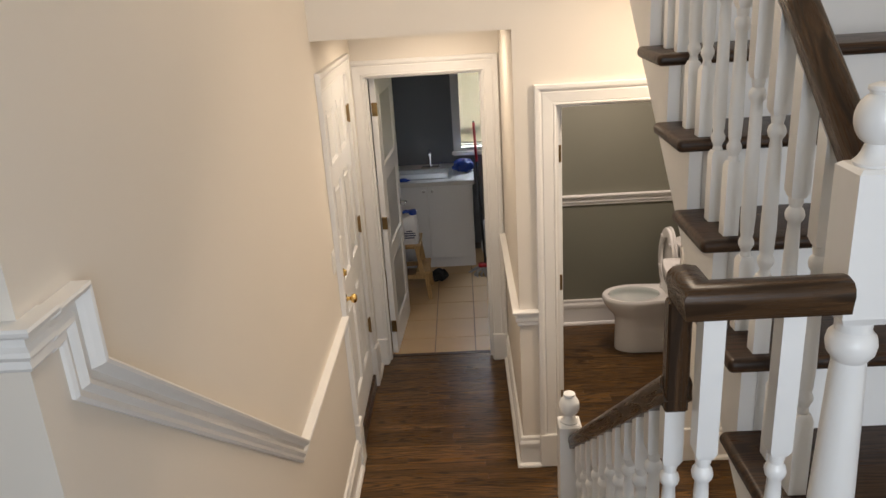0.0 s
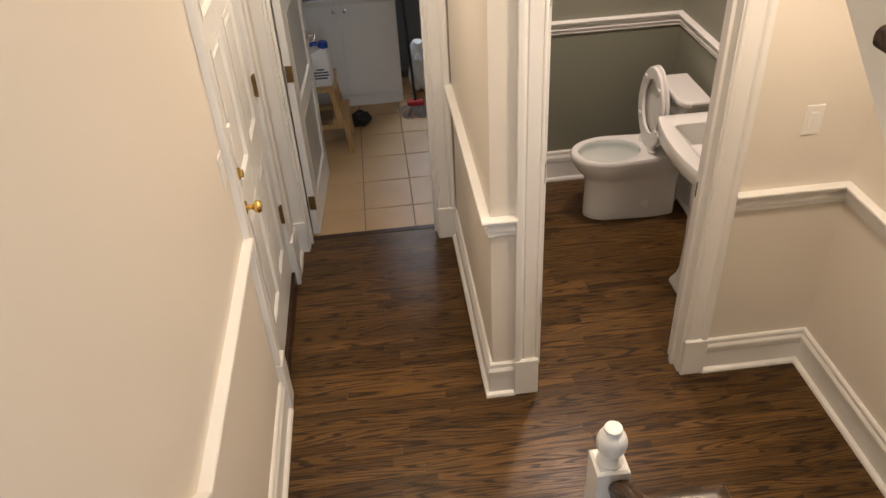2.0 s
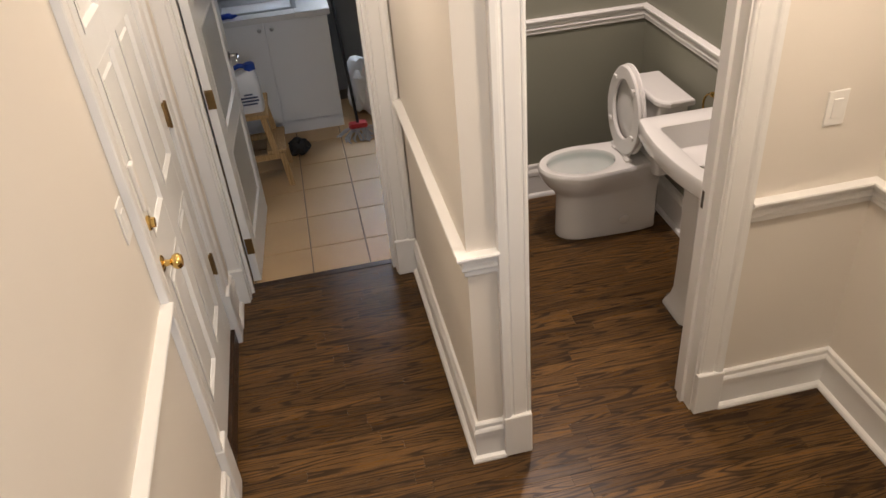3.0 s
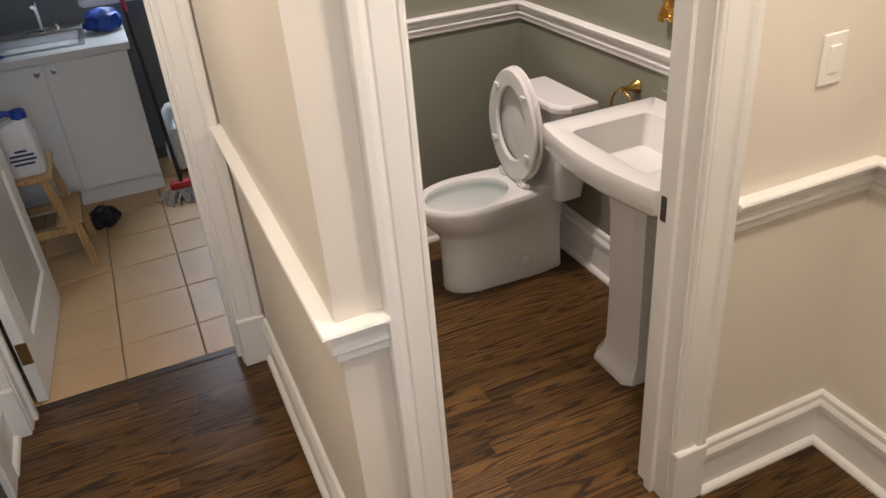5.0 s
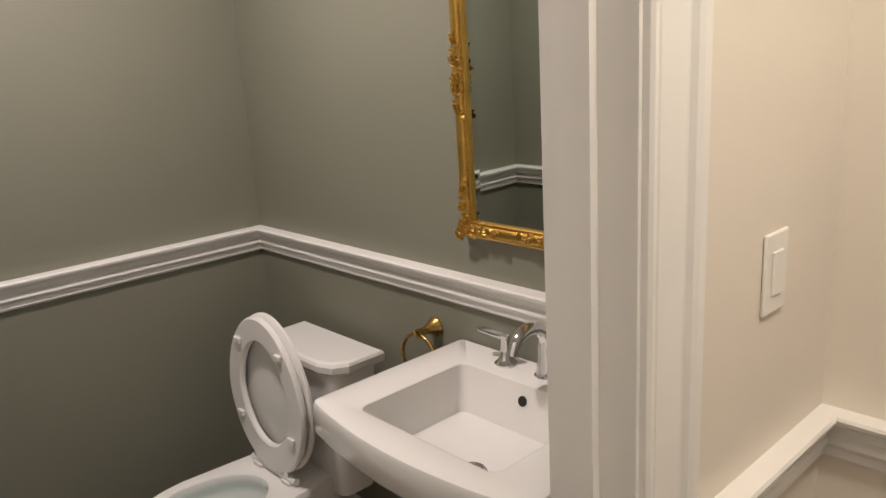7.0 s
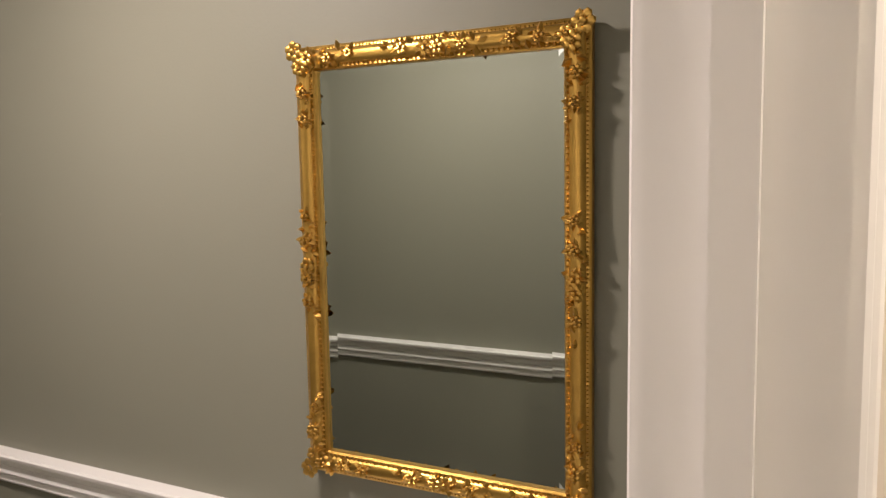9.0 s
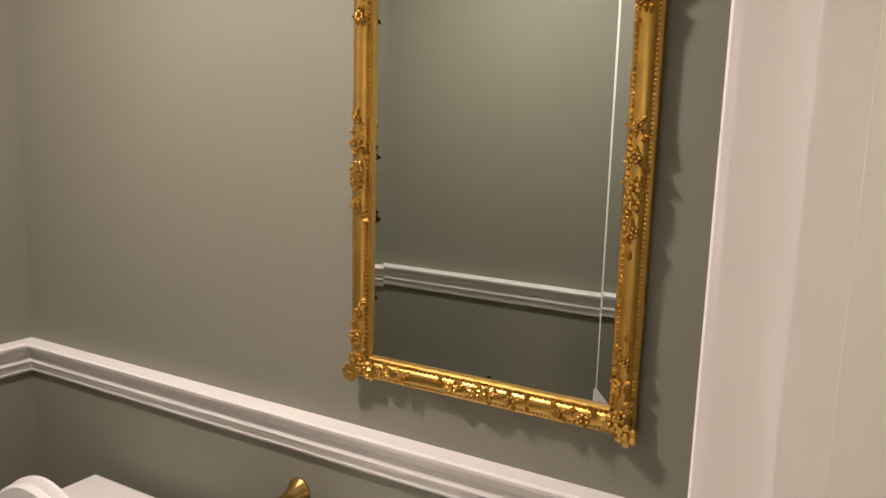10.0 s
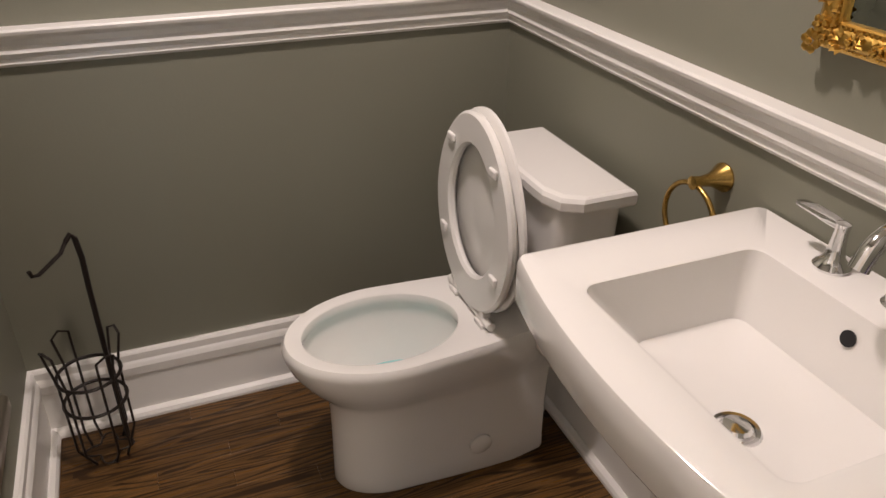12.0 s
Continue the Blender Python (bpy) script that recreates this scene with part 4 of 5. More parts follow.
XC = 1.27
rings = [oval(1.122, 1.672, XC, 0.092, 0.112, 0.0), oval(1.117, 1.674, XC, 0.096, 0.115, 0.012), oval(1.119, 1.674, XC, 0.094, 0.113, 0.05), oval(1.121, 1.674, XC, 0.093, 0.112, 0.19),
         oval(1.118, 1.674, XC, 0.098, 0.112, 0.262), oval(1.104, 1.674, XC, 0.113, 0.114, 0.290), oval(1.066, 1.672, XC, 0.141, 0.122, 0.332), oval(1.038, 1.672, XC, 0.162, 0.136, 0.378),
         oval(1.026, 1.672, XC, 0.171, 0.142, 0.415), oval(1.027, 1.671, XC, 0.170, 0.142, 0.430), oval(1.034, 1.667, XC, 0.164, 0.137, 0.440)]
HC = 1.252
rings += [hole(HC, 0.186, 0.134, 0.440), hole(HC, 0.181, 0.129, 0.437), hole(HC, 0.178, 0.126, 0.428), hole(HC, 0.180, 0.127, 0.412), hole(HC, 0.186, 0.132, 0.398), hole(HC + 0.002, 0.182, 0.129, 0.372),
          hole(HC + 0.012, 0.158, 0.112, 0.318), hole(HC + 0.028, 0.122, 0.088, 0.270), hole(HC + 0.042, 0.088, 0.066, 0.235), hole(HC + 0.05, 0.05, 0.038, 0.19), hole(HC + 0.05, 0.03, 0.025, 0.18)]
under(part("bowl", loft(bmesh.new(), rings), CERAMIC, smooth=True), toilet)
bm = loft(bmesh.new(), [hole(HC + 0.030, 0.117, 0.0845, 0.264), hole(HC + 0.05, 0.045, 0.033, 0.195)])
under(part("water", bm, WATER, label="turquoise tinted water"), toilet)
TK = TY - 0.038
tank = loft(bmesh.new(), [rrect(1.58, TK - 0.145, 1.70, TK + 0.145, 0.03, 0.38), rrect(1.575, TK - 0.15, 1.710, TK + 0.15, 0.035, 0.43), rrect(1.567, TK - 0.168, 1.714, TK + 0.168, 0.035, 0.60),
                          rrect(1.562, TK - 0.178, 1.716, TK + 0.178, 0.035, 0.775)])
under(part("tank", tank, CERAMIC, smooth=True), toilet)


def lid_ring(inset, z):
    """Tank lid outline with canted front corners."""
    x0, x1, y0, y1, c = 1.545 + inset, 1.724 - inset, TK - 0.195 + inset, TK + 0.195 - inset, 0.07
    return [Vector(p) for p in ((x1, y0, z), (x1, y1, z), (x0 + c * 0.8, y1, z), (x0 + c * 0.25, y1 - c * 0.35, z), (x0, y1 - c, z), (x0, y0 + c, z), (x0 + c * 0.25, y0 + c * 0.35, z), (x0 + c * 0.8, y0, z))]


bm = loft(bmesh.new(), [lid_ring(0.012, 0.772), lid_ring(0.002, 0.777), lid_ring(0.0, 0.783), lid_ring(0.0, 0.800), lid_ring(0.004, 0.808), lid_ring(0.012, 0.812)])
under(part("tank_lid", bm, CERAMIC), toilet)
lean = pose(1.472, TY, 0.447, 0, 1, 0)


def seat_outline(half_len, half_w, mid, y, n=48, narrow=0.10):
    """An upright oval, y its depth: width along local y, height along local z."""
    out = []
    for k in range(n):
        a = 2 * math.pi * k / n
        u, v = math.cos(a), math.sin(a)
        w = half_w * (1 - narrow * u) if u > 0 else half_w
        out.append(Vector((y, v * w, mid + half_len * u)))
    return out


def seat_ring(depth0, depth1, hl, hw, hl2, hw2, mid, mid2):
    e = 0.006
    return [seat_outline(hl2, hw2, mid2, depth0 + e), seat_outline(hl2 + e, hw2 + e, mid2, depth0), seat_outline(hl - e, hw - e, mid, depth0), seat_outline(hl, hw, mid, depth0 + e),
            seat_outline(hl, hw, mid, depth1 - e), seat_outline(hl - e, hw - e, mid, depth1), seat_outline(hl2 + e, hw2 + e, mid2, depth1), seat_outline(hl2, hw2, mid2, depth1 - e)]


rs = seat_ring(-0.012, 0.008, 0.237, 0.196, 0.156, 0.122, 0.243, 0.250)
bm = loft(bmesh.new(), rs + [rs[0]], False, False)
bmesh.ops.remove_doubles(bm, verts=bm.verts, dist=1e-5)
seat = under(part("seat", moved(bm, lean), SEAT, smooth=True), toilet)
for y, z in ((0.108, 0.39), (-0.108, 0.39), (0.135, 0.15), (-0.135, 0.15)):
    b2 = B(-0.021, y - 0.016, z - 0.010, -0.0115, y + 0.016, z + 0.010, bevel=0.004, seg=2)
    part("bumper", moved(b2, lean), SEAT, seat)
bm = loft(bmesh.new(), [seat_outline(0.234, 0.194, 0.244, 0.014), seat_outline(0.241, 0.200, 0.244, 0.018), seat_outline(0.241, 0.200, 0.244, 0.025), seat_outline(0.222, 0.180, 0.244, 0.033)])
under(part("lid", moved(bm, lean), SEAT, smooth=True), toilet)
bm = tube(bmesh.new(), [(1.472, TY - 0.115, 0.4555), (1.472, TY + 0.115, 0.4555)], 0.011, 12)
for s in (-1, 1):
    box(bm, 1.455, TY + s * 0.075 - 0.022, 0.438, 1.492, TY + s * 0.075 + 0.022, 0.452, bevel=0.005, seg=2)
    box(bm, 1.462, TY + s * 0.075 - 0.012, 0.44, 1.484, TY + s * 0.075 + 0.012, 0.482, bevel=0.004, seg=2)
under(part("hinge", bm, SEAT, smooth=True), toilet)
bm = moved(lathe(bmesh.new(), [(0.002, -0.004), (0.029, -0.004), (0.029, 0.003), (0.025, 0.006), (0.002, 0.007)], n=28), Matrix.Translation((1.462, TY - 0.1075, 0.095)) @ pose(0, 0, 0, 90))
under(part("bolt_cover", bm, CERAMIC, smooth=True), toilet)
bm = tube(bmesh.new(), [(1.60, TY + 0.185, 0.73), (1.60, TY + 0.20, 0.73), (1.585, TY + 0.215, 0.73), (1.53, TY + 0.22, 0.725)], 0.007, 8)
under(part("flush_lever", bm, CHROME, smooth=True), toilet)

toilet.scale = (1, 1, 0.975)

# ---- powder room: basin ----
BY0, BY1, BZ = 3.835, 4.438, 0.88
BYC = (BY0 + BY1) / 2


def basin_ring(inset, z, bow=0.038, x0=1.31, x1=1.760, r=0.012):
    pts = rrect(x0 + inset, BY0 + inset, x1 - min(inset, 0.004), BY1 - inset, r, z - 0.905 + BZ, m=14, k=5)
    for p in pts:
        if p.x < x0 + inset + r + 1e-4:
            q = (p.y - BYC) / ((BY1 - BY0) / 2 - inset)
            p.x -= bow * max(0.0, 1 - q * q)
    return pts


def bowl_ring(t, z, r, extra=0.0):
    """Bowl outline: t 0 at the rim, 1 at the floor; the front slopes, the other sides stand steep."""
    return rrect(1.352 + 0.088 * t + extra, 3.945 + 0.026 * t + extra, 1.655 - 0.030 * t - extra, 4.328 - 0.024 * t - extra, r, z - 0.905 + BZ, m=14, k=5)


basin = thing("pedestal_basin", 1.55, BYC, 0, "white ceramic pedestal washbasin with a rectangular bowl", "washbasin")
rings = [rrect(1.44, 4.02, 1.74, 4.24, 0.03, 0.71, m=14, k=5), rrect(1.40, 3.93, 1.755, 4.33, 0.03, 0.73, m=14, k=5), basin_ring(0.030, 0.800), basin_ring(0.006, 0.822), basin_ring(0.0, 0.832),
         basin_ring(0.0, 0.894), basin_ring(0.003, 0.902), basin_ring(0.010, 0.905), bowl_ring(0.0, 0.905, 0.026, -0.007), bowl_ring(0.0, 0.902, 0.024), bowl_ring(0.05, 0.892, 0.022), bowl_ring(0.85, 0.812, 0.022),
         bowl_ring(0.96, 0.800, 0.022), bowl_ring(1.0, 0.795, 0.022, 0.014), bowl_ring(1.0, 0.7925, 0.012, 0.06), bowl_ring(1.0, 0.7915, 0.004, 0.085)]
under(part("bowl", loft(bmesh.new(), rings), CERAMIC, smooth=True), basin)
PED = 4.148


def ped_ring(hw, x0, x1, z, c=0.028):
    return [Vector(p) for p in ((x0, PED - hw + c, z), (x0 + c, PED - hw, z), (x1, PED - hw, z), (x1, PED + hw, z), (x0 + c, PED + hw, z), (x0, PED + hw - c, z))]


bm = loft(bmesh.new(), [ped_ring(0.112, 1.405, 1.66, 0.0), ped_ring(0.112, 1.405, 1.66, 0.018), ped_ring(0.108, 1.41, 1.655, 0.03), ped_ring(0.096, 1.43, 1.64, 0.065), ped_ring(0.088, 1.438, 1.63, 0.11),
                        ped_ring(0.084, 1.440, 1.62, 0.30), ped_ring(0.090, 1.434, 1.63, 0.62), ped_ring(0.100, 1.425, 1.65, 0.735)])
under(part("pedestal", bm, CERAMIC, smooth=True), basin)
dz = BZ - 0.1165
bm = lathe(bmesh.new(), [(0.004, dz), (0.031, dz), (0.033, dz + 0.0055), (0.030, dz + 0.0095), (0.025, dz + 0.009), (0.024, dz + 0.0055), (0.021, dz + 0.0055), (0.021, dz + 0.011), (0.017, dz + 0.0155), (0.002, dz + 0.017)], 1.458, 4.112, 28)
under(part("drain", bm, CHROME, label="chrome pop-up drain", smooth=True), basin)
bm = moved(lathe(bmesh.new(), [(0.002, 0.0), (0.0115, 0.0), (0.0115, 0.002), (0.002, 0.0022)], n=20), Matrix.Translation((1.6452, 4.136, BZ - 0.037)) @ pose(0, 0, 0, 0, -73, 0))
under(part("overflow_hole", bm, DARK), basin)
# tap set
taps = thing("basin_tap", 1.70, 4.13, BZ, "chrome widespread basin tap with two levers", "tap")
arc = [(1.718, 4.13, BZ - 0.002), (1.718, 4.13, BZ + 0.012), (1.718, 4.13, BZ + 0.04), (1.718, 4.13, BZ + 0.065)]
for k in range(11):
    a = radians(k * 16.5)
    arc.append((1.666 + 0.052 * math.cos(a), 4.13, BZ + 0.078 + 0.046 * math.sin(a)))
arc += [(1.612, 4.13, BZ + 0.080)]
rad = [0.0225, 0.0212, 0.0182, 0.0162] + [0.0155 - 0.0025 * k / 10 for k in range(11)] + [0.0135]
under(part("spout", tube(bmesh.new(), arc, rad, 18), CHROME, smooth=True), taps)
bm = lathe(bmesh.new(), [(0.004, BZ - 0.001), (0.0255, BZ - 0.001), (0.0262, BZ + 0.002), (0.0235, BZ + 0.005), (0.004, BZ + 0.006)], 1.718, 4.13, 24)
under(part("spout_base", bm, CHROME, smooth=True), taps)
for y, s in ((4.240, 1), (4.016, -1)):
    bm = lathe(bmesh.new(), [(0.004, BZ - 0.001), (0.0255, BZ - 0.001), (0.0265, BZ + 0.004), (0.022, BZ + 0.009), (0.015, BZ + 0.016), (0.0115, BZ + 0.034), (0.0095, BZ + 0.060), (0.0105, BZ + 0.070), (0.003, BZ + 0.073)], 1.710, y, 24)
    loft(bm, [[(1.710 + dx * w, y + s * d, BZ + 0.064 + h + dz * t) for dx, dz in ((-1, -1), (1, -1), (1.2, 0), (1, 1), (-1, 1), (-1.2, 0))]
              for d, h, w, t in ((-0.008, 0.0, 0.006, 0.005), (0.02, 0.002, 0.0085, 0.005), (0.055, 0.004, 0.010, 0.0035), (0.078, 0.003, 0.008, 0.0025), (0.084, 0.003, 0.003, 0.0015))])
    under(part("lever", bm, CHROME, smooth=True), taps)
# soap dispenser
sx, sy = 1.685, 3.905
soap = thing("soap_dispenser", sx, sy, BZ, "glass pump bottle half full of purple soap", "soap dispenser")
bm = lathe(bmesh.new(), [(0.004, BZ + 0.001), (0.041, BZ + 0.001), (0.043, BZ + 0.004), (0.042, BZ + 0.007), (0.037, BZ + 0.006), (0.004, BZ + 0.005)], sx, sy, 28)
under(part("tray", bm, CHROME, smooth=True), soap)
bm = lathe(bmesh.new(), [(0.004, BZ + 0.006), (0.033, BZ + 0.006), (0.036, BZ + 0.010), (0.036, BZ + 0.072), (0.034, BZ + 0.082), (0.024, BZ + 0.094), (0.019, BZ + 0.098), (0.019, BZ + 0.106), (0.004, BZ + 0.106)], sx, sy, 32)
b = under(part("bottle", bm, THIN, smooth=True), soap)
b.visible_shadow = False
bm = lathe(bmesh.new(), [(0.004, BZ + 0.009), (0.0325, BZ + 0.009), (0.034, BZ + 0.013), (0.034, BZ + 0.037), (0.004, BZ + 0.0375)], sx, sy, 32)
under(part("soap", bm, PURPLE, label="deep purple liquid soap", smooth=True), soap)
bm = lathe(bmesh.new(), [(0.004, BZ + 0.102), (0.0215, BZ + 0.102), (0.022, BZ + 0.118), (0.017, BZ + 0.124), (0.009, BZ + 0.127), (0.0065, BZ + 0.135), (0.0065, BZ + 0.160), (0.0085, BZ + 0.162), (0.0085, BZ + 0.172), (0.002, BZ + 0.174)], sx, sy, 24)
tube(bm, [(sx, sy, BZ + 0.157), (sx - 0.012, sy + 0.018, BZ + 0.158), (sx - 0.028, sy + 0.040, BZ + 0.150), (sx - 0.034, sy + 0.048, BZ + 0.140)], [0.005, 0.0045, 0.004, 0.0035], 10)
under(part("pump", bm, DARK_NICKEL, smooth=True), soap)
bm = tube(bmesh.new(), [(sx, sy, BZ + 0.100), (sx, sy, BZ + 0.05)], 0.0035, 8)
under(part("dip_tube", bm, PURPLE), soap)
# towel ring
ring = thing("towel_ring", PX, 4.531, 0.888, "satin brass towel ring on the wall", "towel ring")
bm = moved(lathe(bmesh.new(), [(0.003, 0.0), (0.026, 0.0), (0.0265, 0.004), (0.020, 0.014), (0.012, 0.030), (0.0095, 0.050), (0.0115, 0.062), (0.012, 0.068), (0.003, 0.070)], n=24), Matrix.Translation((PX, 4.531, 0.888)) @ pose(0, 0, 0, 0, -90, 0))
under(part("post", bm, SATIN, smooth=True), ring)
pts = [(PX - 0.062, 4.531 + 0.066 * math.sin(2 * math.pi * k / 32), 0.818 + 0.066 * math.cos(2 * math.pi * k / 32)) for k in range(32)]
under(part("loop", tube(bmesh.new(), pts, 0.005, 10, closed=True), SATIN, smooth=True), ring)

# ---- gilt mirror ----
MY0, MY1, MZ0, MZ1 = 3.892, 4.396, 1.157, 1.883
MX = PX - 0.003
mirror = thing("wall_mirror", MX, 4.135, 1.5, "tall wall mirror with ornate gold frame of flowers", "mirror")
FP = [(0.0, 0.0), (0.0, 0.019), (0.004, 0.024), (0.010, 0.021), (0.012, 0.026), (0.022, 0.033), (0.034, 0.034), (0.042, 0.029), (0.045, 0.022), (0.050, 0.021), (0.055, 0.016), (0.055, 0.0)]
FW = 0.037
bm = sweep(bmesh.new(), [(MX, MY1 - FW, MZ0 + FW), (MX, MY1 - FW, MZ1 - FW), (MX, MY0 + FW, MZ1 - FW), (MX, MY0 + FW, MZ0 + FW)], (-1, 0, 0), [(u * 0.73, v * 0.72) for u, v in FP], closed=True)
frame_part = under(part("gilt_frame", bm, GOLD, smooth=True), mirror)
gy0, gy1, gz0, gz1 = MY0 + FW - 0.002, MY1 - FW + 0.002, MZ0 + FW - 0.002, MZ1 - FW + 0.002
bv = 0.024
bm = bmesh.new()
o = [bm.verts.new((MX - 0.0066, y, z)) for y, z in ((gy0, gz0), (gy1, gz0), (gy1, gz1), (gy0, gz1))]
i4 = [bm.verts.new((MX - 0.006, y, z)) for y, z in ((gy0 + bv, gz0 + bv), (gy1 - bv, gz0 + bv), (gy1 - bv, gz1 - bv), (gy0 + bv, gz1 - bv))]
bk = [bm.verts.new((MX - 0.002, v.co.y, v.co.z)) for v in o]
bm.faces.new(i4), bm.faces.new(bk)
for k in range(4):
    bm.faces.new((o[k], o[(k + 1) % 4], i4[(k + 1) % 4], i4[k])), bm.faces.new((o[k], o[(k + 1) % 4], bk[(k + 1) % 4], bk[k]))
under(part("mirror_glass", bm, MIRROR), mirror)


def bead_row(a, b, x, r, step):
    bm, a, b = bmesh.new(), Vector(a), Vector(b)
    n = int((b - a).length / step)
    verts, faces = [], []
    for k in range(n + 1):
        c = a.lerp(b, k / n)
        base = len(verts)
        d = (b - a).normalized()
        verts += [c + d * step * 0.36, c - d * step * 0.36, c + Vector((-r, 0, 0)), c + d.cross(Vector((1, 0, 0))) * r, c - d.cross(Vector((1, 0, 0))) * r]
        faces += [(base, base + 2, base + 3), (base, base + 4, base + 2), (base + 1, base + 3, base + 2), (base + 1, base + 2, base + 4)]
    vs = [bm.verts.new(v) for v in verts]
    for f in faces:
        bm.faces.new([vs[i] for i in f])
    return bm


q, q2 = FW - 0.006, 0.003
for s0, s1 in (((MY0 + q, MZ0 + q), (MY1 - q, MZ0 + q)), ((MY1 - q, MZ0 + q), (MY1 - q, MZ1 - q)), ((MY1 - q, MZ1 - q), (MY0 + q, MZ1 - q)), ((MY0 + q, MZ1 - q), (MY0 + q, MZ0 + q))):
    b = under(part("bead_moulding", bead_row((MX - 0.017, *s0), (MX - 0.017, *s1), 0, 0.0042, 0.0085), GOLD, smooth=False), mirror)
for s0, s1 in (((MY0 + q2, MZ0 + q2), (MY1 - q2, MZ0 + q2)), ((MY1 - q2, MZ0 + q2), (MY1 - q2, MZ1 - q2)), ((MY1 - q2, MZ1 - q2), (MY0 + q2, MZ1 - q2)), ((MY0 + q2, MZ1 - q2), (MY0 + q2, MZ0 + q2))):
    under(part("bead_moulding", bead_row((MX - 0.015, *s0), (MX - 0.015, *s1), 0, 0.0032, 0.0065), GOLD), mirror)
rnd = random.Random(12)


def flower(bm, y, z, r, x):
    """A small rosette: petals round a boss."""
    turn = rnd.uniform(0, 1)
    for k in range(6):
        a = turn + k * math.pi / 3
        blob(bm, (x - 0.002, y + r * 0.62 * math.cos(a), z + r * 0.62 * math.sin(a)), 0.0045, r * 0.42, r * 0.42)
    blob(bm, (x - 0.006, y, z), 0.0045, r * 0.34, r * 0.34)


def leaf(bm, y, z, a, ln, x):
    """A pointed, ridged leaf lying on the frame."""
    d, n = Vector((0, math.cos(a), math.sin(a))), Vector((0, -math.sin(a), math.cos(a)))
    c = Vector((x, y, z))
    base, tip, ridge = bm.verts.new(c - d * ln * 0.5), bm.verts.new(c + d * ln * 0.55 + Vector((-0.003, 0, 0))), bm.verts.new(c + Vector((-0.007, 0, 0)))
    l, r = bm.verts.new(c + n * ln * 0.32), bm.verts.new(c - n * ln * 0.32)
    l2, r2 = bm.verts.new(c + d * ln * 0.25 + n * ln * 0.26), bm.verts.new(c + d * ln * 0.25 - n * ln * 0.26)
    for f in ((base, l, ridge), (l, l2, ridge), (l2, tip, ridge), (tip, r2, ridge), (r2, r, ridge), (r, base, ridge)):
        bm.faces.new(f)


def spray(along, sign, y, z, n):
    """A trail of rosettes and leaves from (y, z) along the frame."""
    bm = bmesh.new()
    x = MX - 0.025
    for k in range(n):
        d = k * 0.021
        yy, zz = (y + sign * d, z) if along == "y" else (y, z + sign * d)
        jit = rnd.uniform(-0.004, 0.004)
        yy, zz = (yy, zz + jit) if along == "y" else (yy + jit, zz)
        size = 0.0138 * (1.0 - 0.45 * k / n) * rnd.uniform(0.85, 1.1)
        if k % 2 == 0:
            flower(bm, yy, zz, size, x)
        for m in range(3):
            a = rnd.uniform(0, 6.28)
            leaf(bm, yy + 0.011 * math.cos(a), zz + 0.011 * math.sin(a), a, 0.017 * rnd.uniform(0.7, 1.1), x + 0.002)
    under(part("floral_spray", bm, GOLD, smooth=True), mirror)


c = 0.017
for y, sy_ in ((MY0 + c, 1), (MY1 - c, -1)):
    for z, sz_ in ((MZ0 + c, 1), (MZ1 - c, -1)):
        bm = bmesh.new()
        flower(bm, y - sy_ * 0.012, z - sz_ * 0.012, 0.018, MX - 0.025)
        under(part("corner_rosette", bm, GOLD, smooth=True), mirror)
        spray("y", sy_, y + sy_ * 0.012, z, 5)
        spray("z", sz_, y, z + sz_ * 0.014, 6)
ym, zm = (MY0 + MY1) / 2, (MZ0 + MZ1) / 2
for y in (MY0 + c, MY1 - c):
    spray("z", 1, y, zm, 5), spray("z", -1, y, zm - 0.02, 4)
for z in (MZ0 + c, MZ1 - c):
    spray("y", 1, ym, z, 4), spray("y", -1, ym - 0.02, z, 4)

mirror.rotation_euler = (0, radians(-0.45), 0)
mirror.location.x -= 0.003

# ---- toilet paper stand ----
hx, hy = 0.604, 5.250
stand = thing("paper_stand", hx, hy, 0, "black wire toilet paper stand with a hook arm", "paper stand")
RW = 0.0046


def hoop(z, r):
    return [(hx + r * math.cos(2 * math.pi * k / 28), hy + r * math.sin(2 * math.pi * k / 28), z) for k in range(28)]


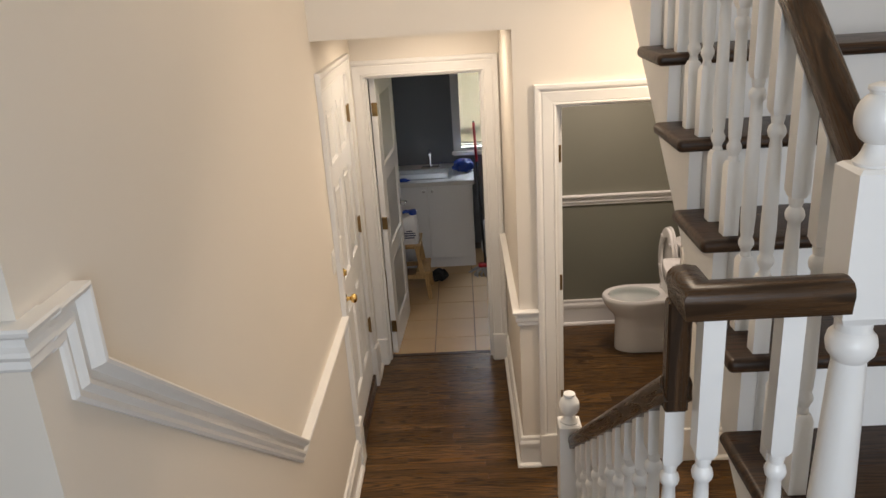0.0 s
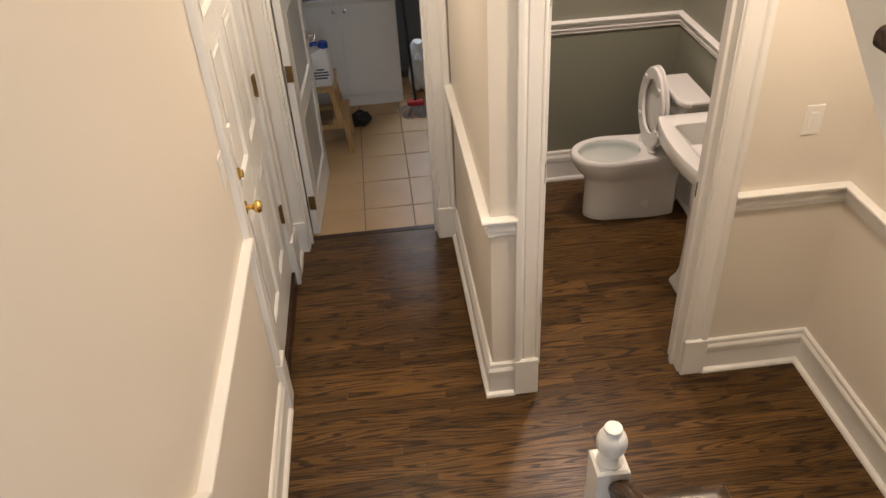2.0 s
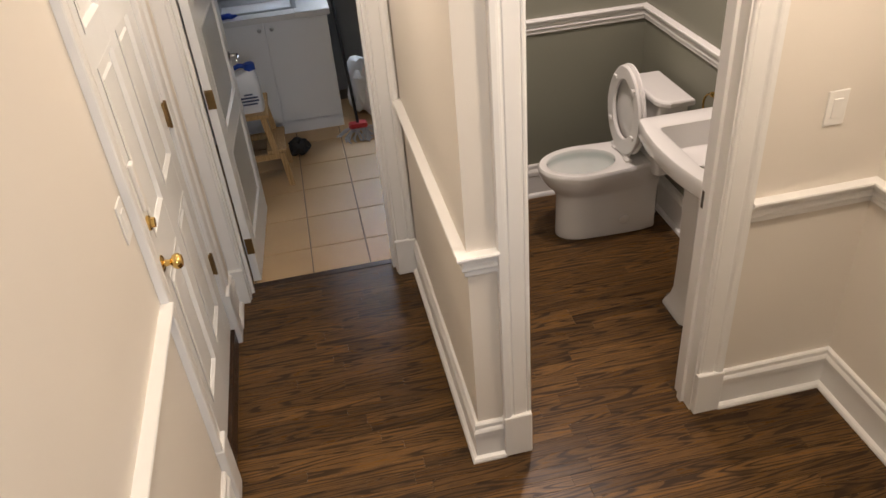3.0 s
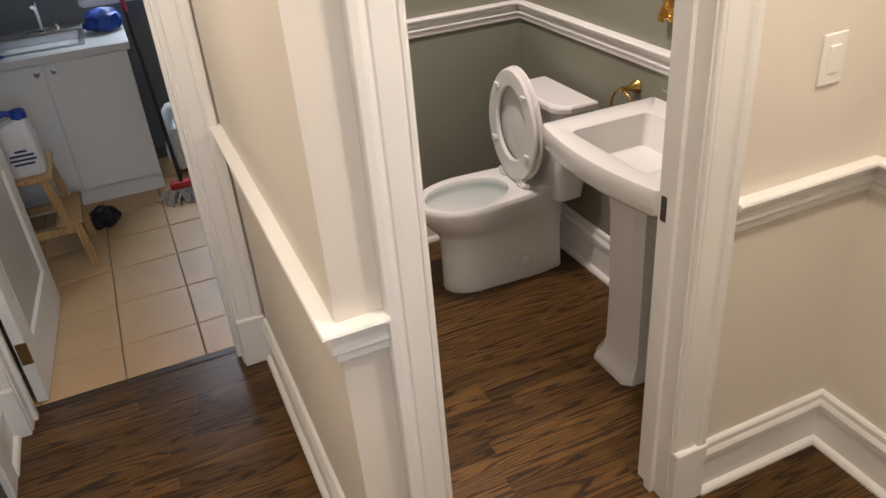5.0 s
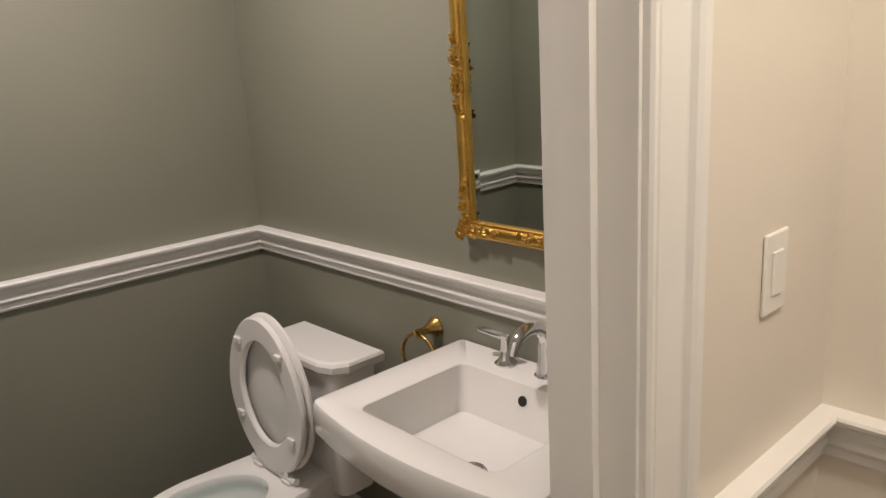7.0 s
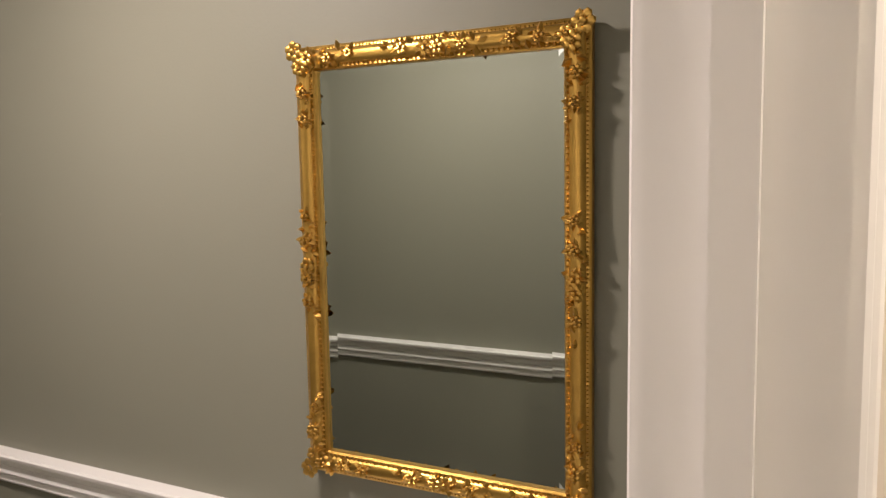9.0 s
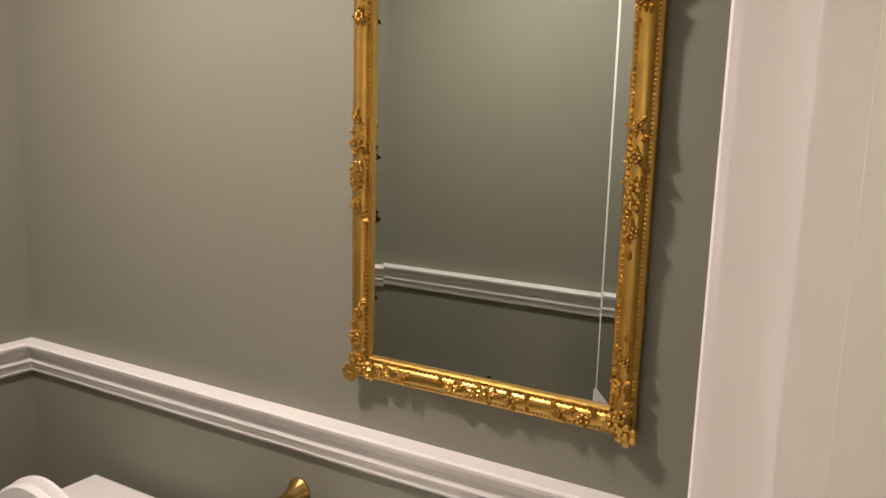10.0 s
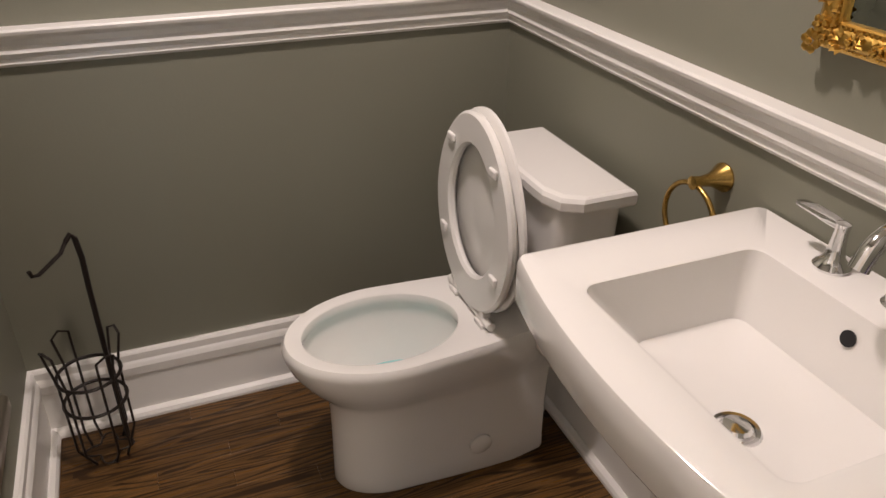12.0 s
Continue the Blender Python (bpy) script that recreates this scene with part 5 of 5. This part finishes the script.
for z in (0.19, 0.275):
    under(part("hoop", tube(bmesh.new(), hoop(z, 0.073), RW, 8, closed=True), WIRE, smooth=True), stand)
under(part("base_ring", tube(bmesh.new(), [(hx + 0.028 * math.cos(k * 2 * math.pi / 40) * (1.6 + 0.5 * math.cos(4 * k * 2 * math.pi / 40)), hy + 0.028 * math.sin(k * 2 * math.pi / 40) * (1.6 + 0.5 * math.cos(4 * k * 2 * math.pi / 40)), 0.012) for k in range(40)], 0.0026, 7, closed=True), WIRE, smooth=True), stand)
for k in range(4):
    a = radians(35 + 90 * k)
    cx, cy = math.cos(a), math.sin(a)
    tx, ty = -cy * 0.016, cx * 0.016
    r = 0.071
    top = 0.37 if k != 2 else 0.40
    pts = [(hx + cx * 0.05 + tx, hy + cy * 0.05 + ty, 0.003), (hx + cx * r + tx, hy + cy * r + ty, 0.05), (hx + cx * r + tx, hy + cy * r + ty, 0.275),
           (hx + cx * (r + 0.015) + tx * 1.4, hy + cy * (r + 0.015) + ty * 1.4, top - 0.012), (hx + cx * (r + 0.02), hy + cy * (r + 0.02), top),
           (hx + cx * (r + 0.015) - tx * 1.4, hy + cy * (r + 0.015) - ty * 1.4, top - 0.012), (hx + cx * r - tx, hy + cy * r - ty, 0.275),
           (hx + cx * r - tx, hy + cy * r - ty, 0.05), (hx + cx * 0.05 - tx, hy + cy * 0.05 - ty, 0.003)]
    under(part("wire_loop", tube(bmesh.new(), pts, 0.0033, 7), WIRE, smooth=True), stand)
px_, py_ = hx + 0.045, hy + 0.03
bm = tube(bmesh.new(), [(px_, py_, 0.012), (px_, py_, 0.50), (px_ + 0.002, py_ - 0.001, 0.60), (px_ - 0.002, py_ - 0.004, 0.655), (px_ - 0.010, py_ - 0.009, 0.668), (px_ - 0.020, py_ - 0.015, 0.655)], 0.0066, 9)
tube(bm, [(px_ - 0.020, py_ - 0.015, 0.655), (px_ - 0.034, py_ - 0.03, 0.634), (px_ - 0.080, py_ - 0.078, 0.614), (px_ - 0.091, py_ - 0.089, 0.620), (px_ - 0.094, py_ - 0.092, 0.635)], 0.0048, 9)
under(part("post", bm, WIRE, smooth=True), stand)
stand.scale = (1, 1, 0.925)
# low wall bar
bar = thing("wall_bar", XP, 4.8, 0.39, "brushed nickel bar fixed low on the olive wall", "wall bar")
under(part("rail", B(XP + 0.004, 4.55, 0.365, XP + 0.032, 5.035, 0.405, bevel=0.010, seg=3), NICKEL, smooth=True), bar)
under(part("mount", B(XP, 4.6, 0.37, XP + 0.006, 4.98, 0.40), NICKEL), bar)

# ---- floor pieces ----
def plank_mesh(x0, x1, y0, y1, z0, z1):
    """A floor strip with eased upper edges, its origin at its middle."""
    cx, cy, e = (x0 + x1) / 2, (y0 + y1) / 2, 0.0005
    hx, hy = (x1 - x0) / 2 - 0.00015, (y1 - y0) / 2 - 0.00015
    vs = [(sx * hx, sy * hy, z0) for sx, sy in ((-1, -1), (1, -1), (1, 1), (-1, 1))]
    vs += [(sx * hx, sy * hy, z1 - e) for sx, sy in ((-1, -1), (1, -1), (1, 1), (-1, 1))]
    vs += [(sx * (hx - e), sy * (hy - e), z1) for sx, sy in ((-1, -1), (1, -1), (1, 1), (-1, 1))]
    fs = [(8, 9, 10, 11)] + [(b + k, b + (k + 1) % 4, b + 4 + (k + 1) % 4, b + 4 + k) for b in (0, 4) for k in range(4)]
    me = bpy.data.meshes.new("plank")
    me.from_pydata(vs, [], fs)
    return me, cx, cy


def lay_planks(parent, x0, x1, y0, y1, seed, width=0.0572):
    rnd = random.Random(seed)
    y = y0
    while y < y1 - 0.002:
        ye = min(y + width, y1)
        x = x0
        first = True
        while x < x1 - 0.002:
            step = rnd.uniform(0.25, 0.75) if first else rnd.uniform(0.55, 1.15)
            first = False
            xe = min(x + step, x1)
            if x1 - xe < 0.12:
                xe = x1
            me, cx, cy = plank_mesh(x, xe, y, ye, -0.019, 0.0)
            me.materials.append(FLOOR_OAK)
            ob = new("plank", me)
            ob.parent = parent
            ob.location = (cx, cy, 0)
            x = xe
        y = ye


floor = thing("floor", 0, 0, 0, "dark-stained narrow oak strip flooring", "floor", kind="structure")
lay_planks(floor, XW, XE, 2.20, YF, 1)
lay_planks(floor, XW, XN, YF, YKB - 0.045, 2)
lay_planks(floor, XP - 0.1 + 0.004, PX, YF, PY, 3)
bm = B(XW, YKB - 0.044, -0.019, XN, YKB - 0.005, 0.004, bevel=0.002)
under(part("threshold", bm, TREAD_OAK), floor)


def tile_mesh(w, d):
    e = 0.003
    vs = [(sx * w / 2, sy * d / 2, -0.008) for sx, sy in ((-1, -1), (1, -1), (1, 1), (-1, 1))]
    vs += [(sx * w / 2, sy * d / 2, -e) for sx, sy in ((-1, -1), (1, -1), (1, 1), (-1, 1))]
    vs += [(sx * (w / 2 - e), sy * (d / 2 - e), 0) for sx, sy in ((-1, -1), (1, -1), (1, 1), (-1, 1))]
    fs = [(8, 9, 10, 11)] + [(b + k, b + (k + 1) % 4, b + 4 + (k + 1) % 4, b + 4 + k) for b in (0, 4) for k in range(4)]
    me = bpy.data.meshes.new("tile")
    me.from_pydata(vs, [], fs)
    me.materials.append(TILE)
    return me


tiles = structure("floor_kitchen", B(-1.6, YKB - 0.005, -0.06, KE, KN, -0.006), GROUT, "beige ceramic floor tiles with grey grout", "floor")
TW, TD = 0.305, 0.335
one = tile_mesh(TW - 0.005, TD - 0.005)
for i in range(-4, 5):
    for j in range(0, 8):
        if i >= 2 and j < 2:
            continue
        cx, cy = -0.2 + TW * (i + 0.5), 5.24 + TD * (j - 0.5)
        if cy - TD / 2 < YKB - 0.06 and j == 0:
            row = bpy.data.meshes.get("tile_cut")
            if row is None:
                row = tile_mesh(TW - 0.005, 5.24 - YKB)
                row.name = "tile_cut"
            ob = new("tile", row)
            ob.location = (cx, (5.24 + YKB) / 2 - 0.0025, 0.001)
        elif cy + TD / 2 < KN + 0.02:
            ob = new("tile", one)
            ob.location = (cx, cy, 0.001)
        else:
            continue
        ob.parent = tiles
